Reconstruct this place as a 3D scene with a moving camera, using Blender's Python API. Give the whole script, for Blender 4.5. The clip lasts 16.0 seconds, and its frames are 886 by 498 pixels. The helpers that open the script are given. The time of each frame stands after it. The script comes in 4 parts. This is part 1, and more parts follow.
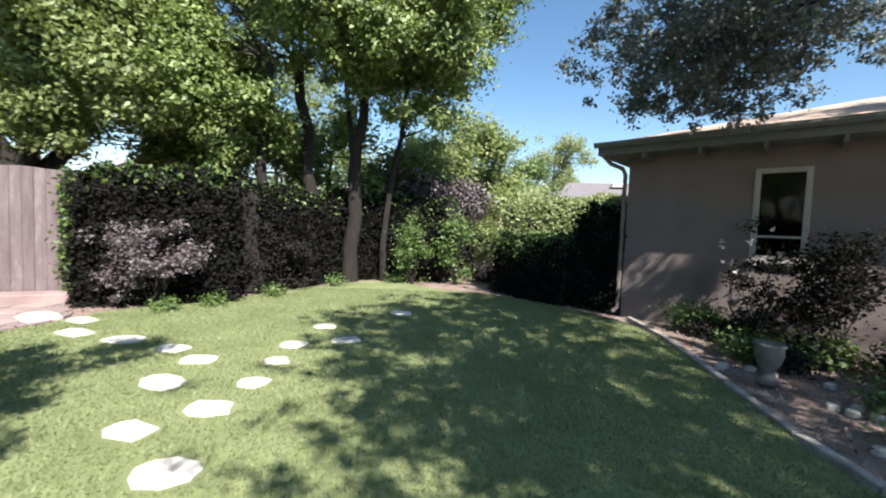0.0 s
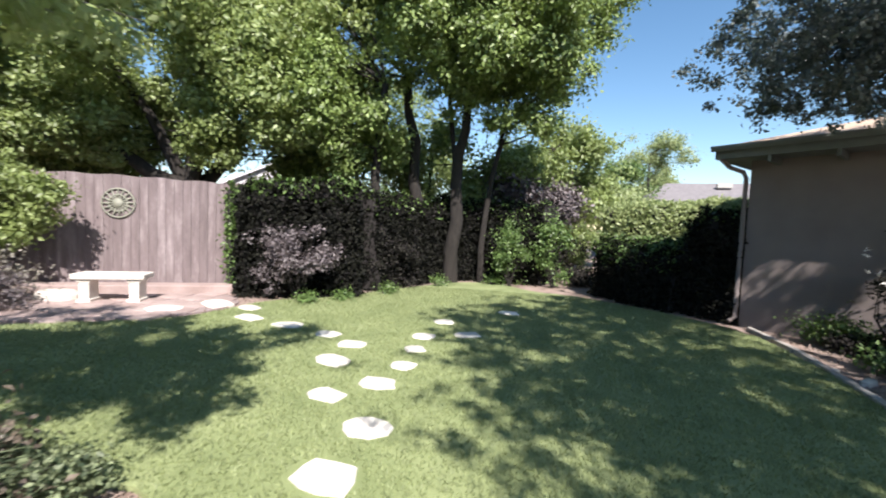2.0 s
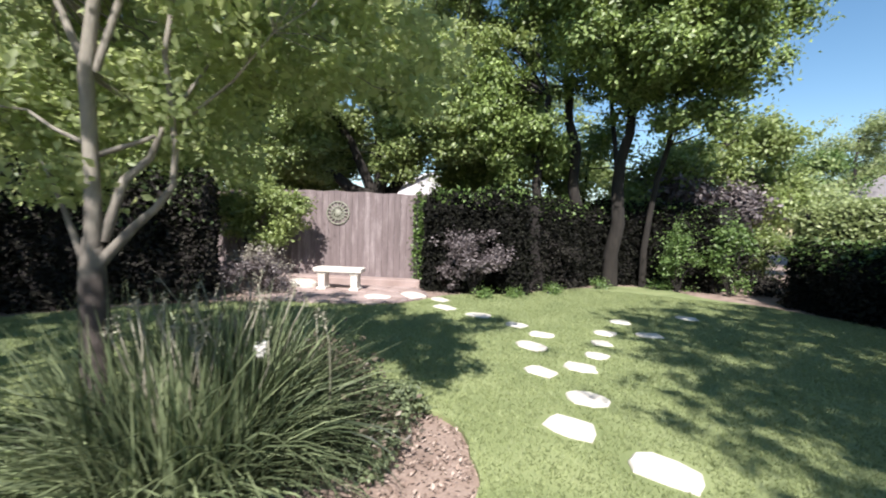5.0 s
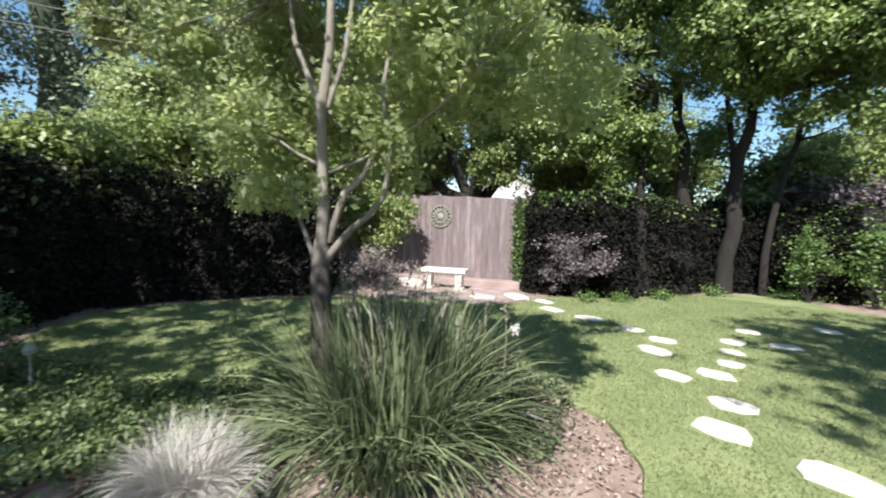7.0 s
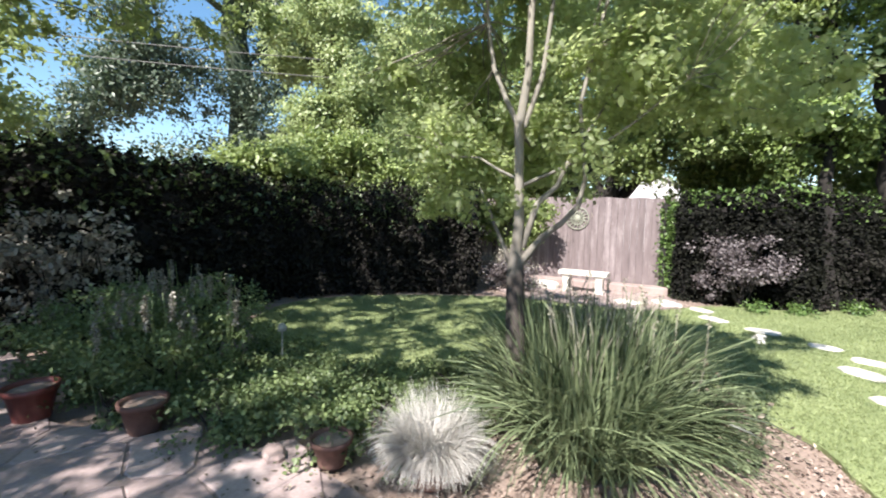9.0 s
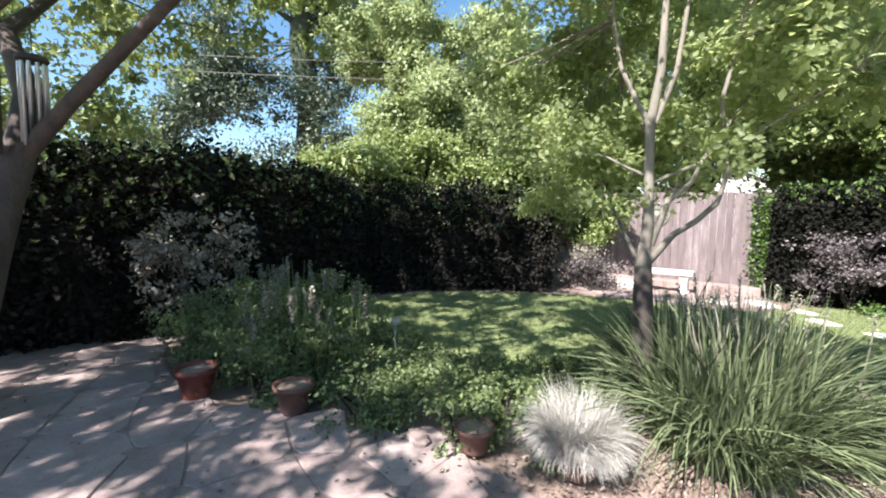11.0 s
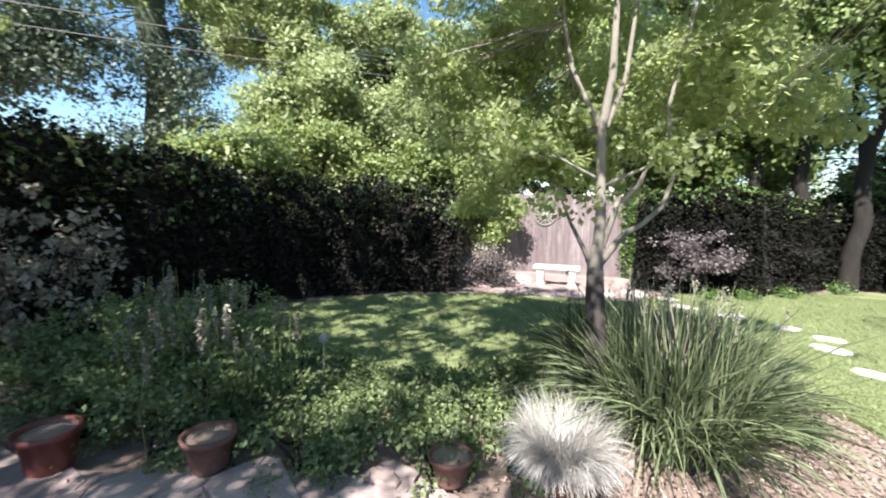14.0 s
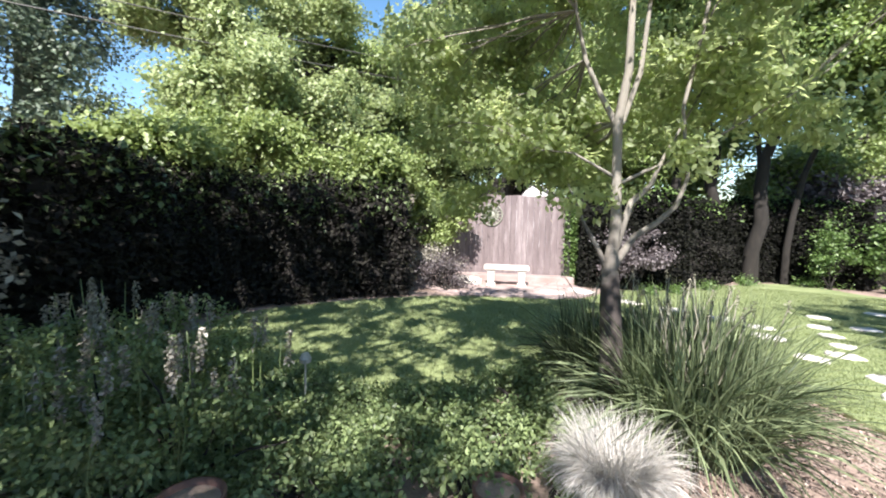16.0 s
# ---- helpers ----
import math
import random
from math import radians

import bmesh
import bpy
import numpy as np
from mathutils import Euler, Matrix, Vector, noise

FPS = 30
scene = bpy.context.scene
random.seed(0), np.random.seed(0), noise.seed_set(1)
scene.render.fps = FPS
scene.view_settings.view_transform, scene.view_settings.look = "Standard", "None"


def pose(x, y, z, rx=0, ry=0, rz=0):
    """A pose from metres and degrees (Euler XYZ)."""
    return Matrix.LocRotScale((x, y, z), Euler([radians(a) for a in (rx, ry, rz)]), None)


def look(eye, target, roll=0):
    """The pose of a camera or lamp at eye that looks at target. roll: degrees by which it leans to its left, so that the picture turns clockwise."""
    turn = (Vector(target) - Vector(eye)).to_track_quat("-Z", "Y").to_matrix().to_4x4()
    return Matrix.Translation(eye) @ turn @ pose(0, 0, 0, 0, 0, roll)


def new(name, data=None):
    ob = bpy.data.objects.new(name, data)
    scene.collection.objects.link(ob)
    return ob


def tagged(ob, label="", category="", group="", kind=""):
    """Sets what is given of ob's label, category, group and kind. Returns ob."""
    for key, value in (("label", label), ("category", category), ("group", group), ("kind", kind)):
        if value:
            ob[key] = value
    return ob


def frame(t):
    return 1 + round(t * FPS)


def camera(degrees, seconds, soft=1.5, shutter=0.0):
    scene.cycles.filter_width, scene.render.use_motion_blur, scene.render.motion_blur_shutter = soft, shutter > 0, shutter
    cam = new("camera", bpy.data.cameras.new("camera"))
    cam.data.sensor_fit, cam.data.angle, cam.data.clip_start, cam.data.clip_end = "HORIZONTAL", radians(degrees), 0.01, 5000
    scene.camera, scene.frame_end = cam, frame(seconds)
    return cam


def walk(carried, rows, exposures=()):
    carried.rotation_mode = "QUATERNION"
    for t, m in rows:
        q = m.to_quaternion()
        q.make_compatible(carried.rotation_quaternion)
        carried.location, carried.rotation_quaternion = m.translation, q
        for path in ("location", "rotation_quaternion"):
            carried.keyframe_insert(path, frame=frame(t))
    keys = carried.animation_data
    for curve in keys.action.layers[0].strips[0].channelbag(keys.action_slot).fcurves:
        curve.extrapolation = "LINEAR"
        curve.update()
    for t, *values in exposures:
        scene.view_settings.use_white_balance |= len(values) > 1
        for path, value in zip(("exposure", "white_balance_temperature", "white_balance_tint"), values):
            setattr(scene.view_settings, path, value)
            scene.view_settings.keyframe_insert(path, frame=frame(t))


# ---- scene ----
cam = camera(94.7, 16.0, soft=1.9, shutter=0.6)
METRES, EYE, TILT, LEAN, TURN = 5.0, 1.415, 0.0, 0.0, 0.0
ROWS = [
    (0.0, 0.0, 0.0, 0.0, 0.13, -3.27, -2.21),
    (0.5, -0.0245, -0.0188, 0.0038, 2.72, -3.27, -2.38),
    (1.0, -0.0474, -0.0386, 0.0063, 5.21, -3.33, -2.25),
    (1.5, -0.0763, -0.0656, 0.0053, 7.47, -3.4, -2.15),
    (2.0, -0.0966, -0.0956, 0.006, 10.92, -3.4, -2.34),
    (2.5, -0.1114, -0.1252, 0.0082, 14.82, -3.64, -2.17),
    (3.0, -0.1278, -0.1613, 0.0091, 18.44, -3.58, -2.31),
    (3.5, -0.1402, -0.1861, 0.0102, 20.91, -3.52, -2.18),
    (4.0, -0.1614, -0.2191, 0.0083, 23.39, -3.59, -2.1),
    (6.5, -0.2305, -0.3646, 0.0074, 37.13, -3.63, -1.79),
    (7.0, -0.2519, -0.3951, 0.0071, 39.59, -3.68, -1.87),
    (7.5, -0.2579, -0.4207, 0.0076, 43.68, -3.95, -1.89),
    (8.0, -0.2623, -0.4564, 0.011, 48.47, -4.08, -1.74),
    (8.5, -0.2698, -0.4835, 0.0139, 52.83, -4.06, -1.56),
    (9.0, -0.2878, -0.5086, 0.0138, 55.34, -4.07, -1.37),
    (9.5, -0.3038, -0.5375, 0.0118, 57.49, -4.24, -1.37),
    (10.0, -0.3125, -0.5659, 0.0128, 61.16, -4.38, -1.18),
    (12.5, -0.376, -0.6656, 0.0152, 62.25, -4.62, -0.8),
    (13.0, -0.3984, -0.6704, 0.0182, 57.3, -4.62, -1.03),
    (13.5, -0.4251, -0.6648, 0.0192, 50.41, -4.47, -1.2),
    (14.0, -0.4486, -0.6649, 0.0161, 45.12, -4.51, -1.22),
    (14.5, -0.4786, -0.6824, 0.0149, 41.72, -4.5, -1.12),
    (15.0, -0.5141, -0.6973, 0.0147, 39.69, -4.27, -1.24),
    (15.5, -0.5512, -0.6951, 0.0145, 37.14, -4.23, -1.27),
    (16.0, -0.5844, -0.6929, 0.0117, 34.29, -4.19, -1.25),
]
walk(cam, [(t, pose(0, 0, EYE, TILT, LEAN, TURN) @ pose(METRES * x, METRES * y, METRES * z, 90 + pitch, roll, yaw)) for t, x, y, z, yaw, pitch, roll in ROWS],
     [(0, 1.2, 6500, 15), (4, 1.1, 6500, 16), (5.5, 1.02, 6450, 12), (7.5, 1.08, 6400, 11), (9, 1.43, 6450, 12), (12.5, 1.55, 6450, 13), (16, 1.55, 6400, 13)])

# ---- light ----
SUN = Vector((0.38, -0.89, 1.0)).normalized()
sun = new("sun", bpy.data.lights.new("sun", "SUN"))
sun.data.energy, sun.data.angle, sun.data.color = 5.0, radians(0.53), (1.0, 0.95, 0.87)
sun.matrix_world = look(tuple(SUN * 30), (0, 0, 0))
world = bpy.data.worlds.new("world")
scene.world = world
world.use_nodes = True
sky = world.node_tree.nodes.new("ShaderNodeTexSky")
sky.sky_type, sky.sun_disc = "NISHITA", False
sky.sun_elevation, sky.sun_rotation = math.asin(SUN.z), math.atan2(SUN.x, SUN.y)
sky.air_density, sky.dust_density, sky.ozone_density = 1.0, 0.3, 0.3
clear = world.node_tree.nodes.new("ShaderNodeHueSaturation")
clear.inputs["Hue"].default_value, clear.inputs["Saturation"].default_value = 0.492, 1.2
world.node_tree.links.new(sky.outputs[0], clear.inputs["Color"])
world.node_tree.links.new(clear.outputs[0], world.node_tree.nodes["Background"].inputs[0])
world.node_tree.nodes["Background"].inputs[1].default_value = 0.09

rng = np.random.default_rng(7)


# ---- materials ----
def material(name, stops, scale=8.0, rough=0.8, bump=0.3, fine=60.0, island=0.0, metal=0.0, obj_random=0.0, stretch=(1, 1, 1), sheen=0.0):
    """Colour ramp over two noises, with bump. stops: list of (position, colour)."""
    m = bpy.data.materials.new(name)
    m.use_nodes = True
    nt = m.node_tree
    n, l = nt.nodes, nt.links
    p = n["Principled BSDF"]
    co = n.new("ShaderNodeTexCoord")
    mp = n.new("ShaderNodeMapping")
    mp.inputs["Scale"].default_value = stretch
    l.new(co.outputs["Object"], mp.inputs[0])
    a, b = n.new("ShaderNodeTexNoise"), n.new("ShaderNodeTexNoise")
    a.inputs["Scale"].default_value, b.inputs["Scale"].default_value = scale, fine
    a.inputs["Detail"].default_value, b.inputs["Detail"].default_value = 5, 3
    l.new(mp.outputs[0], a.inputs[0])
    l.new(mp.outputs[0], b.inputs[0])
    mix = n.new("ShaderNodeMath")
    mix.operation = "MULTIPLY_ADD"
    mix.inputs[1].default_value, mix.inputs[2].default_value = 0.65, 0.0
    l.new(a.outputs[0], mix.inputs[0])
    add = n.new("ShaderNodeMath")
    add.operation = "MULTIPLY_ADD"
    add.inputs[1].default_value = 0.35
    l.new(b.outputs[0], add.inputs[0])
    l.new(mix.outputs[0], add.inputs[2])
    last = add.outputs[0]
    for amount, node, out in ((island, "ShaderNodeNewGeometry", "Random Per Island"), (obj_random, "ShaderNodeObjectInfo", "Random")):
        if amount:
            g = n.new(node)
            s = n.new("ShaderNodeMath")
            s.operation = "MULTIPLY_ADD"
            s.inputs[1].default_value = amount
            l.new(g.outputs[out], s.inputs[0])
            l.new(last, s.inputs[2])
            c = n.new("ShaderNodeMath")
            c.operation = "SUBTRACT"
            c.inputs[1].default_value = amount / 2
            l.new(s.outputs[0], c.inputs[0])
            last = c.outputs[0]
    ramp = n.new("ShaderNodeValToRGB")
    els = ramp.color_ramp.elements
    while len(els) < len(stops):
        els.new(0.5)
    for e, (pos, col) in zip(els, stops):
        e.position, e.color = pos, (*col, 1)
    l.new(last, ramp.inputs[0])
    l.new(ramp.outputs[0], p.inputs["Base Color"])
    p.inputs["Roughness"].default_value, p.inputs["Metallic"].default_value = rough, metal
    if bump:
        bp = n.new("ShaderNodeBump")
        bp.inputs["Strength"].default_value, bp.inputs["Distance"].default_value = bump, 0.01
        l.new(add.outputs[0], bp.inputs["Height"])
        l.new(bp.outputs[0], p.inputs["Normal"])
    return m


def leaf_material(name, dark, light, through_colour, part_through=0.35, rough=0.48, gloss=0.55):
    """A leaf: each one its own shade between dark and light, and some light shining through it."""
    m = bpy.data.materials.new(name)
    m.use_nodes = True
    n, l = m.node_tree.nodes, m.node_tree.links
    p = n["Principled BSDF"]
    g = n.new("ShaderNodeNewGeometry")
    ramp = n.new("ShaderNodeValToRGB")
    ramp.color_ramp.elements[0].color, ramp.color_ramp.elements[1].color = (*dark, 1), (*light, 1)
    l.new(g.outputs["Random Per Island"], ramp.inputs[0])
    l.new(ramp.outputs[0], p.inputs["Base Color"])
    p.inputs["Roughness"].default_value = rough
    p.inputs["Specular IOR Level"].default_value = gloss
    t = n.new("ShaderNodeBsdfTranslucent")
    t.inputs[0].default_value = (*through_colour, 1)
    mx = n.new("ShaderNodeMixShader")
    mx.inputs[0].default_value = part_through
    l.new(p.outputs[0], mx.inputs[1])
    l.new(t.outputs[0], mx.inputs[2])
    l.new(mx.outputs[0], n["Material Output"].inputs[0])
    return m


M_SOIL = material("soil_mulch", [(0.3, (0.15, 0.11, 0.09)), (0.5, (0.26, 0.195, 0.165)), (0.7, (0.38, 0.30, 0.26))], 3, 0.95, 0.6, 70)
M_LAWN = material("lawn_turf", [(0.3, (0.10, 0.135, 0.05)), (0.5, (0.19, 0.23, 0.10)), (0.7, (0.28, 0.32, 0.155))], 1.7, 0.9, 0.8, 90)
M_BLADE = leaf_material("grass_blades", (0.14, 0.17, 0.075), (0.335, 0.39, 0.185), (0.27, 0.335, 0.125), 0.3, 0.6)
M_STONE = material("stepping_stone", [(0.3, (0.42, 0.39, 0.35)), (0.55, (0.62, 0.59, 0.54)), (0.75, (0.74, 0.71, 0.66))], 5, 0.9, 0.5, 60, obj_random=0.15)
M_PATIO = material("pink_flagstone", [(0.3, (0.23, 0.175, 0.17)), (0.5, (0.32, 0.252, 0.247)), (0.72, (0.43, 0.355, 0.345))], 3, 0.9, 0.5, 50, obj_random=0.2)
M_GROUT = material("patio_joint", [(0.3, (0.18, 0.14, 0.135)), (0.7, (0.31, 0.25, 0.24))], 9, 0.95, 0.6)
M_STUCCO = material("taupe_stucco", [(0.3, (0.155, 0.13, 0.125)), (0.7, (0.205, 0.175, 0.168))], 2, 0.92, 0.5, 160)
M_TRIM = material("painted_trim", [(0.3, (0.30, 0.29, 0.27)), (0.7, (0.42, 0.41, 0.385))], 6, 0.6, 0.1)
M_EAVE = material("grey_green_eave", [(0.3, (0.10, 0.115, 0.11)), (0.7, (0.15, 0.165, 0.16))], 6, 0.6, 0.15)
M_ROOF = material("tan_shingle", [(0.3, (0.30, 0.22, 0.16)), (0.7, (0.50, 0.38, 0.29))], 6, 0.9, 0.5, 60, obj_random=0.2)
M_ROOF2 = material("grey_shingle", [(0.3, (0.14, 0.13, 0.135)), (0.7, (0.21, 0.195, 0.20))], 5, 0.9, 0.4, 40)
M_FENCE = material("weathered_board", [(0.25, (0.11, 0.086, 0.088)), (0.5, (0.17, 0.136, 0.139)), (0.64, (0.25, 0.21, 0.214)), (0.76, (0.40, 0.35, 0.35))], 3, 0.9, 0.5, 20, obj_random=0.20, stretch=(4, 4, 0.6))
# Bark taken near black; holds the shade under the crowns in its colour.
M_BARK = material("shade_dark_bark", [(0.3, (0.010, 0.0085, 0.008)), (0.7, (0.034, 0.029, 0.025))], 6, 0.95, 1.0, 40, stretch=(2, 2, 0.5))
M_IVY_BARK = material("ivy_green_bark", [(0.3, (0.02, 0.03, 0.018)), (0.7, (0.07, 0.095, 0.055))], 2, 0.95, 1.0, 20)
M_BARK_PALE = material("pale_bark", [(0.3, (0.13, 0.105, 0.085)), (0.5, (0.27, 0.24, 0.205)), (0.7, (0.44, 0.41, 0.37))], 5, 0.9, 0.7, 40, stretch=(2, 2, 0.6))
M_BARK_MID = material("grey_bark", [(0.3, (0.05, 0.040, 0.037)), (0.7, (0.13, 0.108, 0.10))], 5, 0.95, 0.8, 40, stretch=(2, 2, 0.6))
M_BARK_LOW = material("brown_bark", [(0.3, (0.07, 0.052, 0.042)), (0.7, (0.17, 0.135, 0.115))], 5, 0.95, 0.9, 40, stretch=(2, 2, 0.5))
M_PAVE = material("pale_pink_paving", [(0.3, (0.23, 0.17, 0.155)), (0.5, (0.31, 0.24, 0.225)), (0.72, (0.40, 0.325, 0.305))], 2.5, 0.92, 0.4, 45, obj_random=0.1)
M_PALE_ROOF = material("pale_shingle", [(0.3, (0.46, 0.44, 0.47)), (0.7, (0.62, 0.60, 0.63))], 5, 0.9, 0.4, 40)
L_BROWN = leaf_material("dry_brown_leaf", (0.05, 0.038, 0.028), (0.22, 0.18, 0.14), (0.12, 0.09, 0.06), 0.15)
M_BENCH = material("pale_cast_stone", [(0.3, (0.52, 0.48, 0.43)), (0.7, (0.72, 0.69, 0.63))], 8, 0.9, 0.4)
M_TERRA = material("terracotta", [(0.3, (0.11, 0.055, 0.045)), (0.7, (0.21, 0.115, 0.092))], 8, 0.85, 0.3)
M_RED = material("red_glaze", [(0.3, (0.12, 0.03, 0.025)), (0.7, (0.20, 0.06, 0.05))], 8, 0.35, 0.1)
M_METAL = material("verdigris_metal", [(0.3, (0.16, 0.17, 0.13)), (0.7, (0.30, 0.30, 0.25))], 12, 0.7, 0.3)
M_IRON = material("dark_iron", [(0.3, (0.03, 0.03, 0.03)), (0.7, (0.07, 0.065, 0.06))], 12, 0.6, 0.2)
M_CHIME = material("silver_tube", [(0.3, (0.55, 0.57, 0.6)), (0.7, (0.75, 0.77, 0.8))], 12, 0.3, 0.0, metal=0.8)
M_EDGE = material("concrete_edging", [(0.3, (0.20, 0.185, 0.17)), (0.55, (0.40, 0.375, 0.345)), (0.75, (0.60, 0.56, 0.52))], 6, 0.92, 0.5)
M_STATUE = material("grey_stone", [(0.3, (0.11, 0.105, 0.10)), (0.7, (0.24, 0.225, 0.215))], 10, 0.9, 0.5)
# Hedge core colour: near black in place of the shade between leaves.
M_DARKIN = material("core_shade_dark", [(0.3, (0.018, 0.015, 0.016)), (0.7, (0.030, 0.027, 0.025))], 6, 1.0, 1.0)
M_ROOM = material("unlit_room_dark", [(0.3, (0.02, 0.02, 0.02)), (0.7, (0.04, 0.04, 0.04))], 4, 0.9, 0.0)
L_MAPLE = leaf_material("maple_leaf", (0.15, 0.19, 0.085), (0.31, 0.37, 0.185), (0.58, 0.66, 0.31), 0.58)
L_TREE = leaf_material("broad_leaf", (0.1, 0.135, 0.045), (0.28, 0.35, 0.13), (0.42, 0.52, 0.16), 0.3)
L_DEEP = leaf_material("deep_green_leaf", (0.07, 0.105, 0.03), (0.24, 0.325, 0.095), (0.33, 0.45, 0.1), 0.2)
L_YELLOW = leaf_material("sunlit_leaf", (0.165, 0.21, 0.085), (0.36, 0.42, 0.2), (0.42, 0.5, 0.21), 0.35)
# Leaf for growth in shade; the darkness of that shade is in the colour.
L_SHADE = leaf_material("shade_leaf", (0.017, 0.0145, 0.0155), (0.034, 0.033, 0.027), (0.018, 0.026, 0.012), 0.12, 0.8, 0.12)
# Near-black leaf: the shade on hedge faces is put into this colour.
L_DEEP_SHADE = leaf_material("deep_shade_leaf", (0.007, 0.007, 0.007), (0.017, 0.018, 0.013), (0.014, 0.02, 0.009), 0.12, 0.8, 0.12)
L_CREEPER = leaf_material("shaded_creeper_leaf", (0.045, 0.07, 0.028), (0.15, 0.20, 0.085), (0.16, 0.24, 0.07), 0.25)
L_HEDGE = leaf_material("hedge_leaf", (0.05, 0.1, 0.023), (0.15, 0.23, 0.068), (0.15, 0.25, 0.056), 0.25)
L_BLUE = leaf_material("small_dusky_leaf", (0.055, 0.075, 0.075), (0.18, 0.215, 0.205), (0.12, 0.17, 0.13), 0.25)
L_FAR = leaf_material("far_tree_leaf", (0.035, 0.055, 0.035), (0.13, 0.17, 0.11), (0.12, 0.18, 0.09), 0.25)
L_PURPLE = leaf_material("purple_grey_leaf", (0.05, 0.042, 0.045), (0.18, 0.152, 0.158), (0.11, 0.08, 0.08), 0.2)
L_GREYLEAF = leaf_material("pale_shrub_leaf", (0.13, 0.12, 0.1), (0.44, 0.41, 0.35), (0.24, 0.23, 0.17), 0.25)
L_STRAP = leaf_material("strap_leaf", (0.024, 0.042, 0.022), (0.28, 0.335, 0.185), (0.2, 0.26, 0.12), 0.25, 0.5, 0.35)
# Darker copy of the strap leaf, with shade put into its colour.
L_STRAP_SHADED = leaf_material("shaded_strap_leaf", (0.015, 0.025, 0.015), (0.095, 0.12, 0.065), (0.07, 0.11, 0.04), 0.2, 0.4, 0.3)
L_WHITE = leaf_material("straw_white_blade", (0.32, 0.30, 0.275), (0.68, 0.655, 0.63), (0.5, 0.48, 0.44), 0.25)
L_PLANT = leaf_material("bedding_leaf", (0.055, 0.085, 0.035), (0.25, 0.32, 0.14), (0.23, 0.32, 0.11), 0.3)
L_LOW = leaf_material("low_bright_leaf", (0.055, 0.085, 0.035), (0.25, 0.32, 0.14), (0.21, 0.29, 0.11), 0.3)
L_STALK = leaf_material("dry_flower_stalk", (0.16, 0.15, 0.11), (0.38, 0.36, 0.29), (0.2, 0.2, 0.13), 0.15)
L_FLOWER = leaf_material("white_petal", (0.6, 0.58, 0.56), (0.8, 0.79, 0.77), (0.6, 0.6, 0.55), 0.3)
M_GLASS = bpy.data.materials.new("window_glass")
M_GLASS.use_nodes = True
M_GLASS.node_tree.nodes["Principled BSDF"].inputs["Base Color"].default_value = (0.8, 0.82, 0.82, 1)
M_GLASS.node_tree.nodes["Principled BSDF"].inputs["Transmission Weight"].default_value = 1.0
M_GLASS.node_tree.nodes["Principled BSDF"].inputs["Roughness"].default_value = 0.03
M_GLASS.node_tree.nodes["Principled BSDF"].inputs["IOR"].default_value = 1.22


def shaded_foot_bark(name, low, high, z0, z1):
    """Pale bark coloured dark brown towards the foot, standing in for shade on the lower trunk."""
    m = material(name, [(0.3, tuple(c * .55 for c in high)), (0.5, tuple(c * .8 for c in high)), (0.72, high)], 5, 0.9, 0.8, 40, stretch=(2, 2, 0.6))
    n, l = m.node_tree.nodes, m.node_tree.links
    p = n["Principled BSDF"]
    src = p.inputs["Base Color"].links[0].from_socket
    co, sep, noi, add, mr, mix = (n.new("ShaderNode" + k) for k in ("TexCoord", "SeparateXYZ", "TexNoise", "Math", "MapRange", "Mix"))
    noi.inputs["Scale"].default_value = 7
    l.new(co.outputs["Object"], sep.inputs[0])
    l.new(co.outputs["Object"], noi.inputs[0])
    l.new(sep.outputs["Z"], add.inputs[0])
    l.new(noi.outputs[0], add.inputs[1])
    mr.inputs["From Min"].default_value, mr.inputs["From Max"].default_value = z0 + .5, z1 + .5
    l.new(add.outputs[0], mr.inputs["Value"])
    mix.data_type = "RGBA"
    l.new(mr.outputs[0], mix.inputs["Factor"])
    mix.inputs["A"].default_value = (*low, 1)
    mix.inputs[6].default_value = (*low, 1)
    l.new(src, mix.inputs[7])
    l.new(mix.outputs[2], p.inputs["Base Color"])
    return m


# The low colour holds the shade that lies on the trunk's foot.
M_BARK_NEAR = shaded_foot_bark("pale_bark_shaded_foot", (0.055, 0.045, 0.041), (0.27, 0.25, 0.215), 1.0, 1.6)


# ---- builders ----
def empty(name, at=(0, 0, 0), rz=0.0, label="", category="", group=""):
    ob = new(name)
    ob.location, ob.rotation_euler = at, (0, 0, rz)
    return tagged(ob, label, category, group)


def mesh_object(name, verts, faces, mat, parent=None, smooth=False, data=None):
    """A mesh from arrays; faces all of one length (array) or a list."""
    me = data or bpy.data.meshes.new(name)
    if data is None:
        if isinstance(faces, np.ndarray):
            v = np.ascontiguousarray(verts, dtype=np.float32)
            f = np.ascontiguousarray(faces, dtype=np.int32)
            me.vertices.add(len(v))
            me.vertices.foreach_set("co", v.ravel())
            me.loops.add(f.size)
            me.loops.foreach_set("vertex_index", f.ravel())
            me.polygons.add(len(f))
            me.polygons.foreach_set("loop_start", np.arange(0, f.size, f.shape[1], dtype=np.int32))
            me.update(calc_edges=True)
        else:
            me.from_pydata([tuple(map(float, q)) for q in verts], [], [tuple(map(int, q)) for q in faces])
        me.materials.append(mat)
        if smooth:
            me.polygons.foreach_set("use_smooth", [True] * len(me.polygons))
    ob = new(name, me)
    ob.parent = parent
    return ob


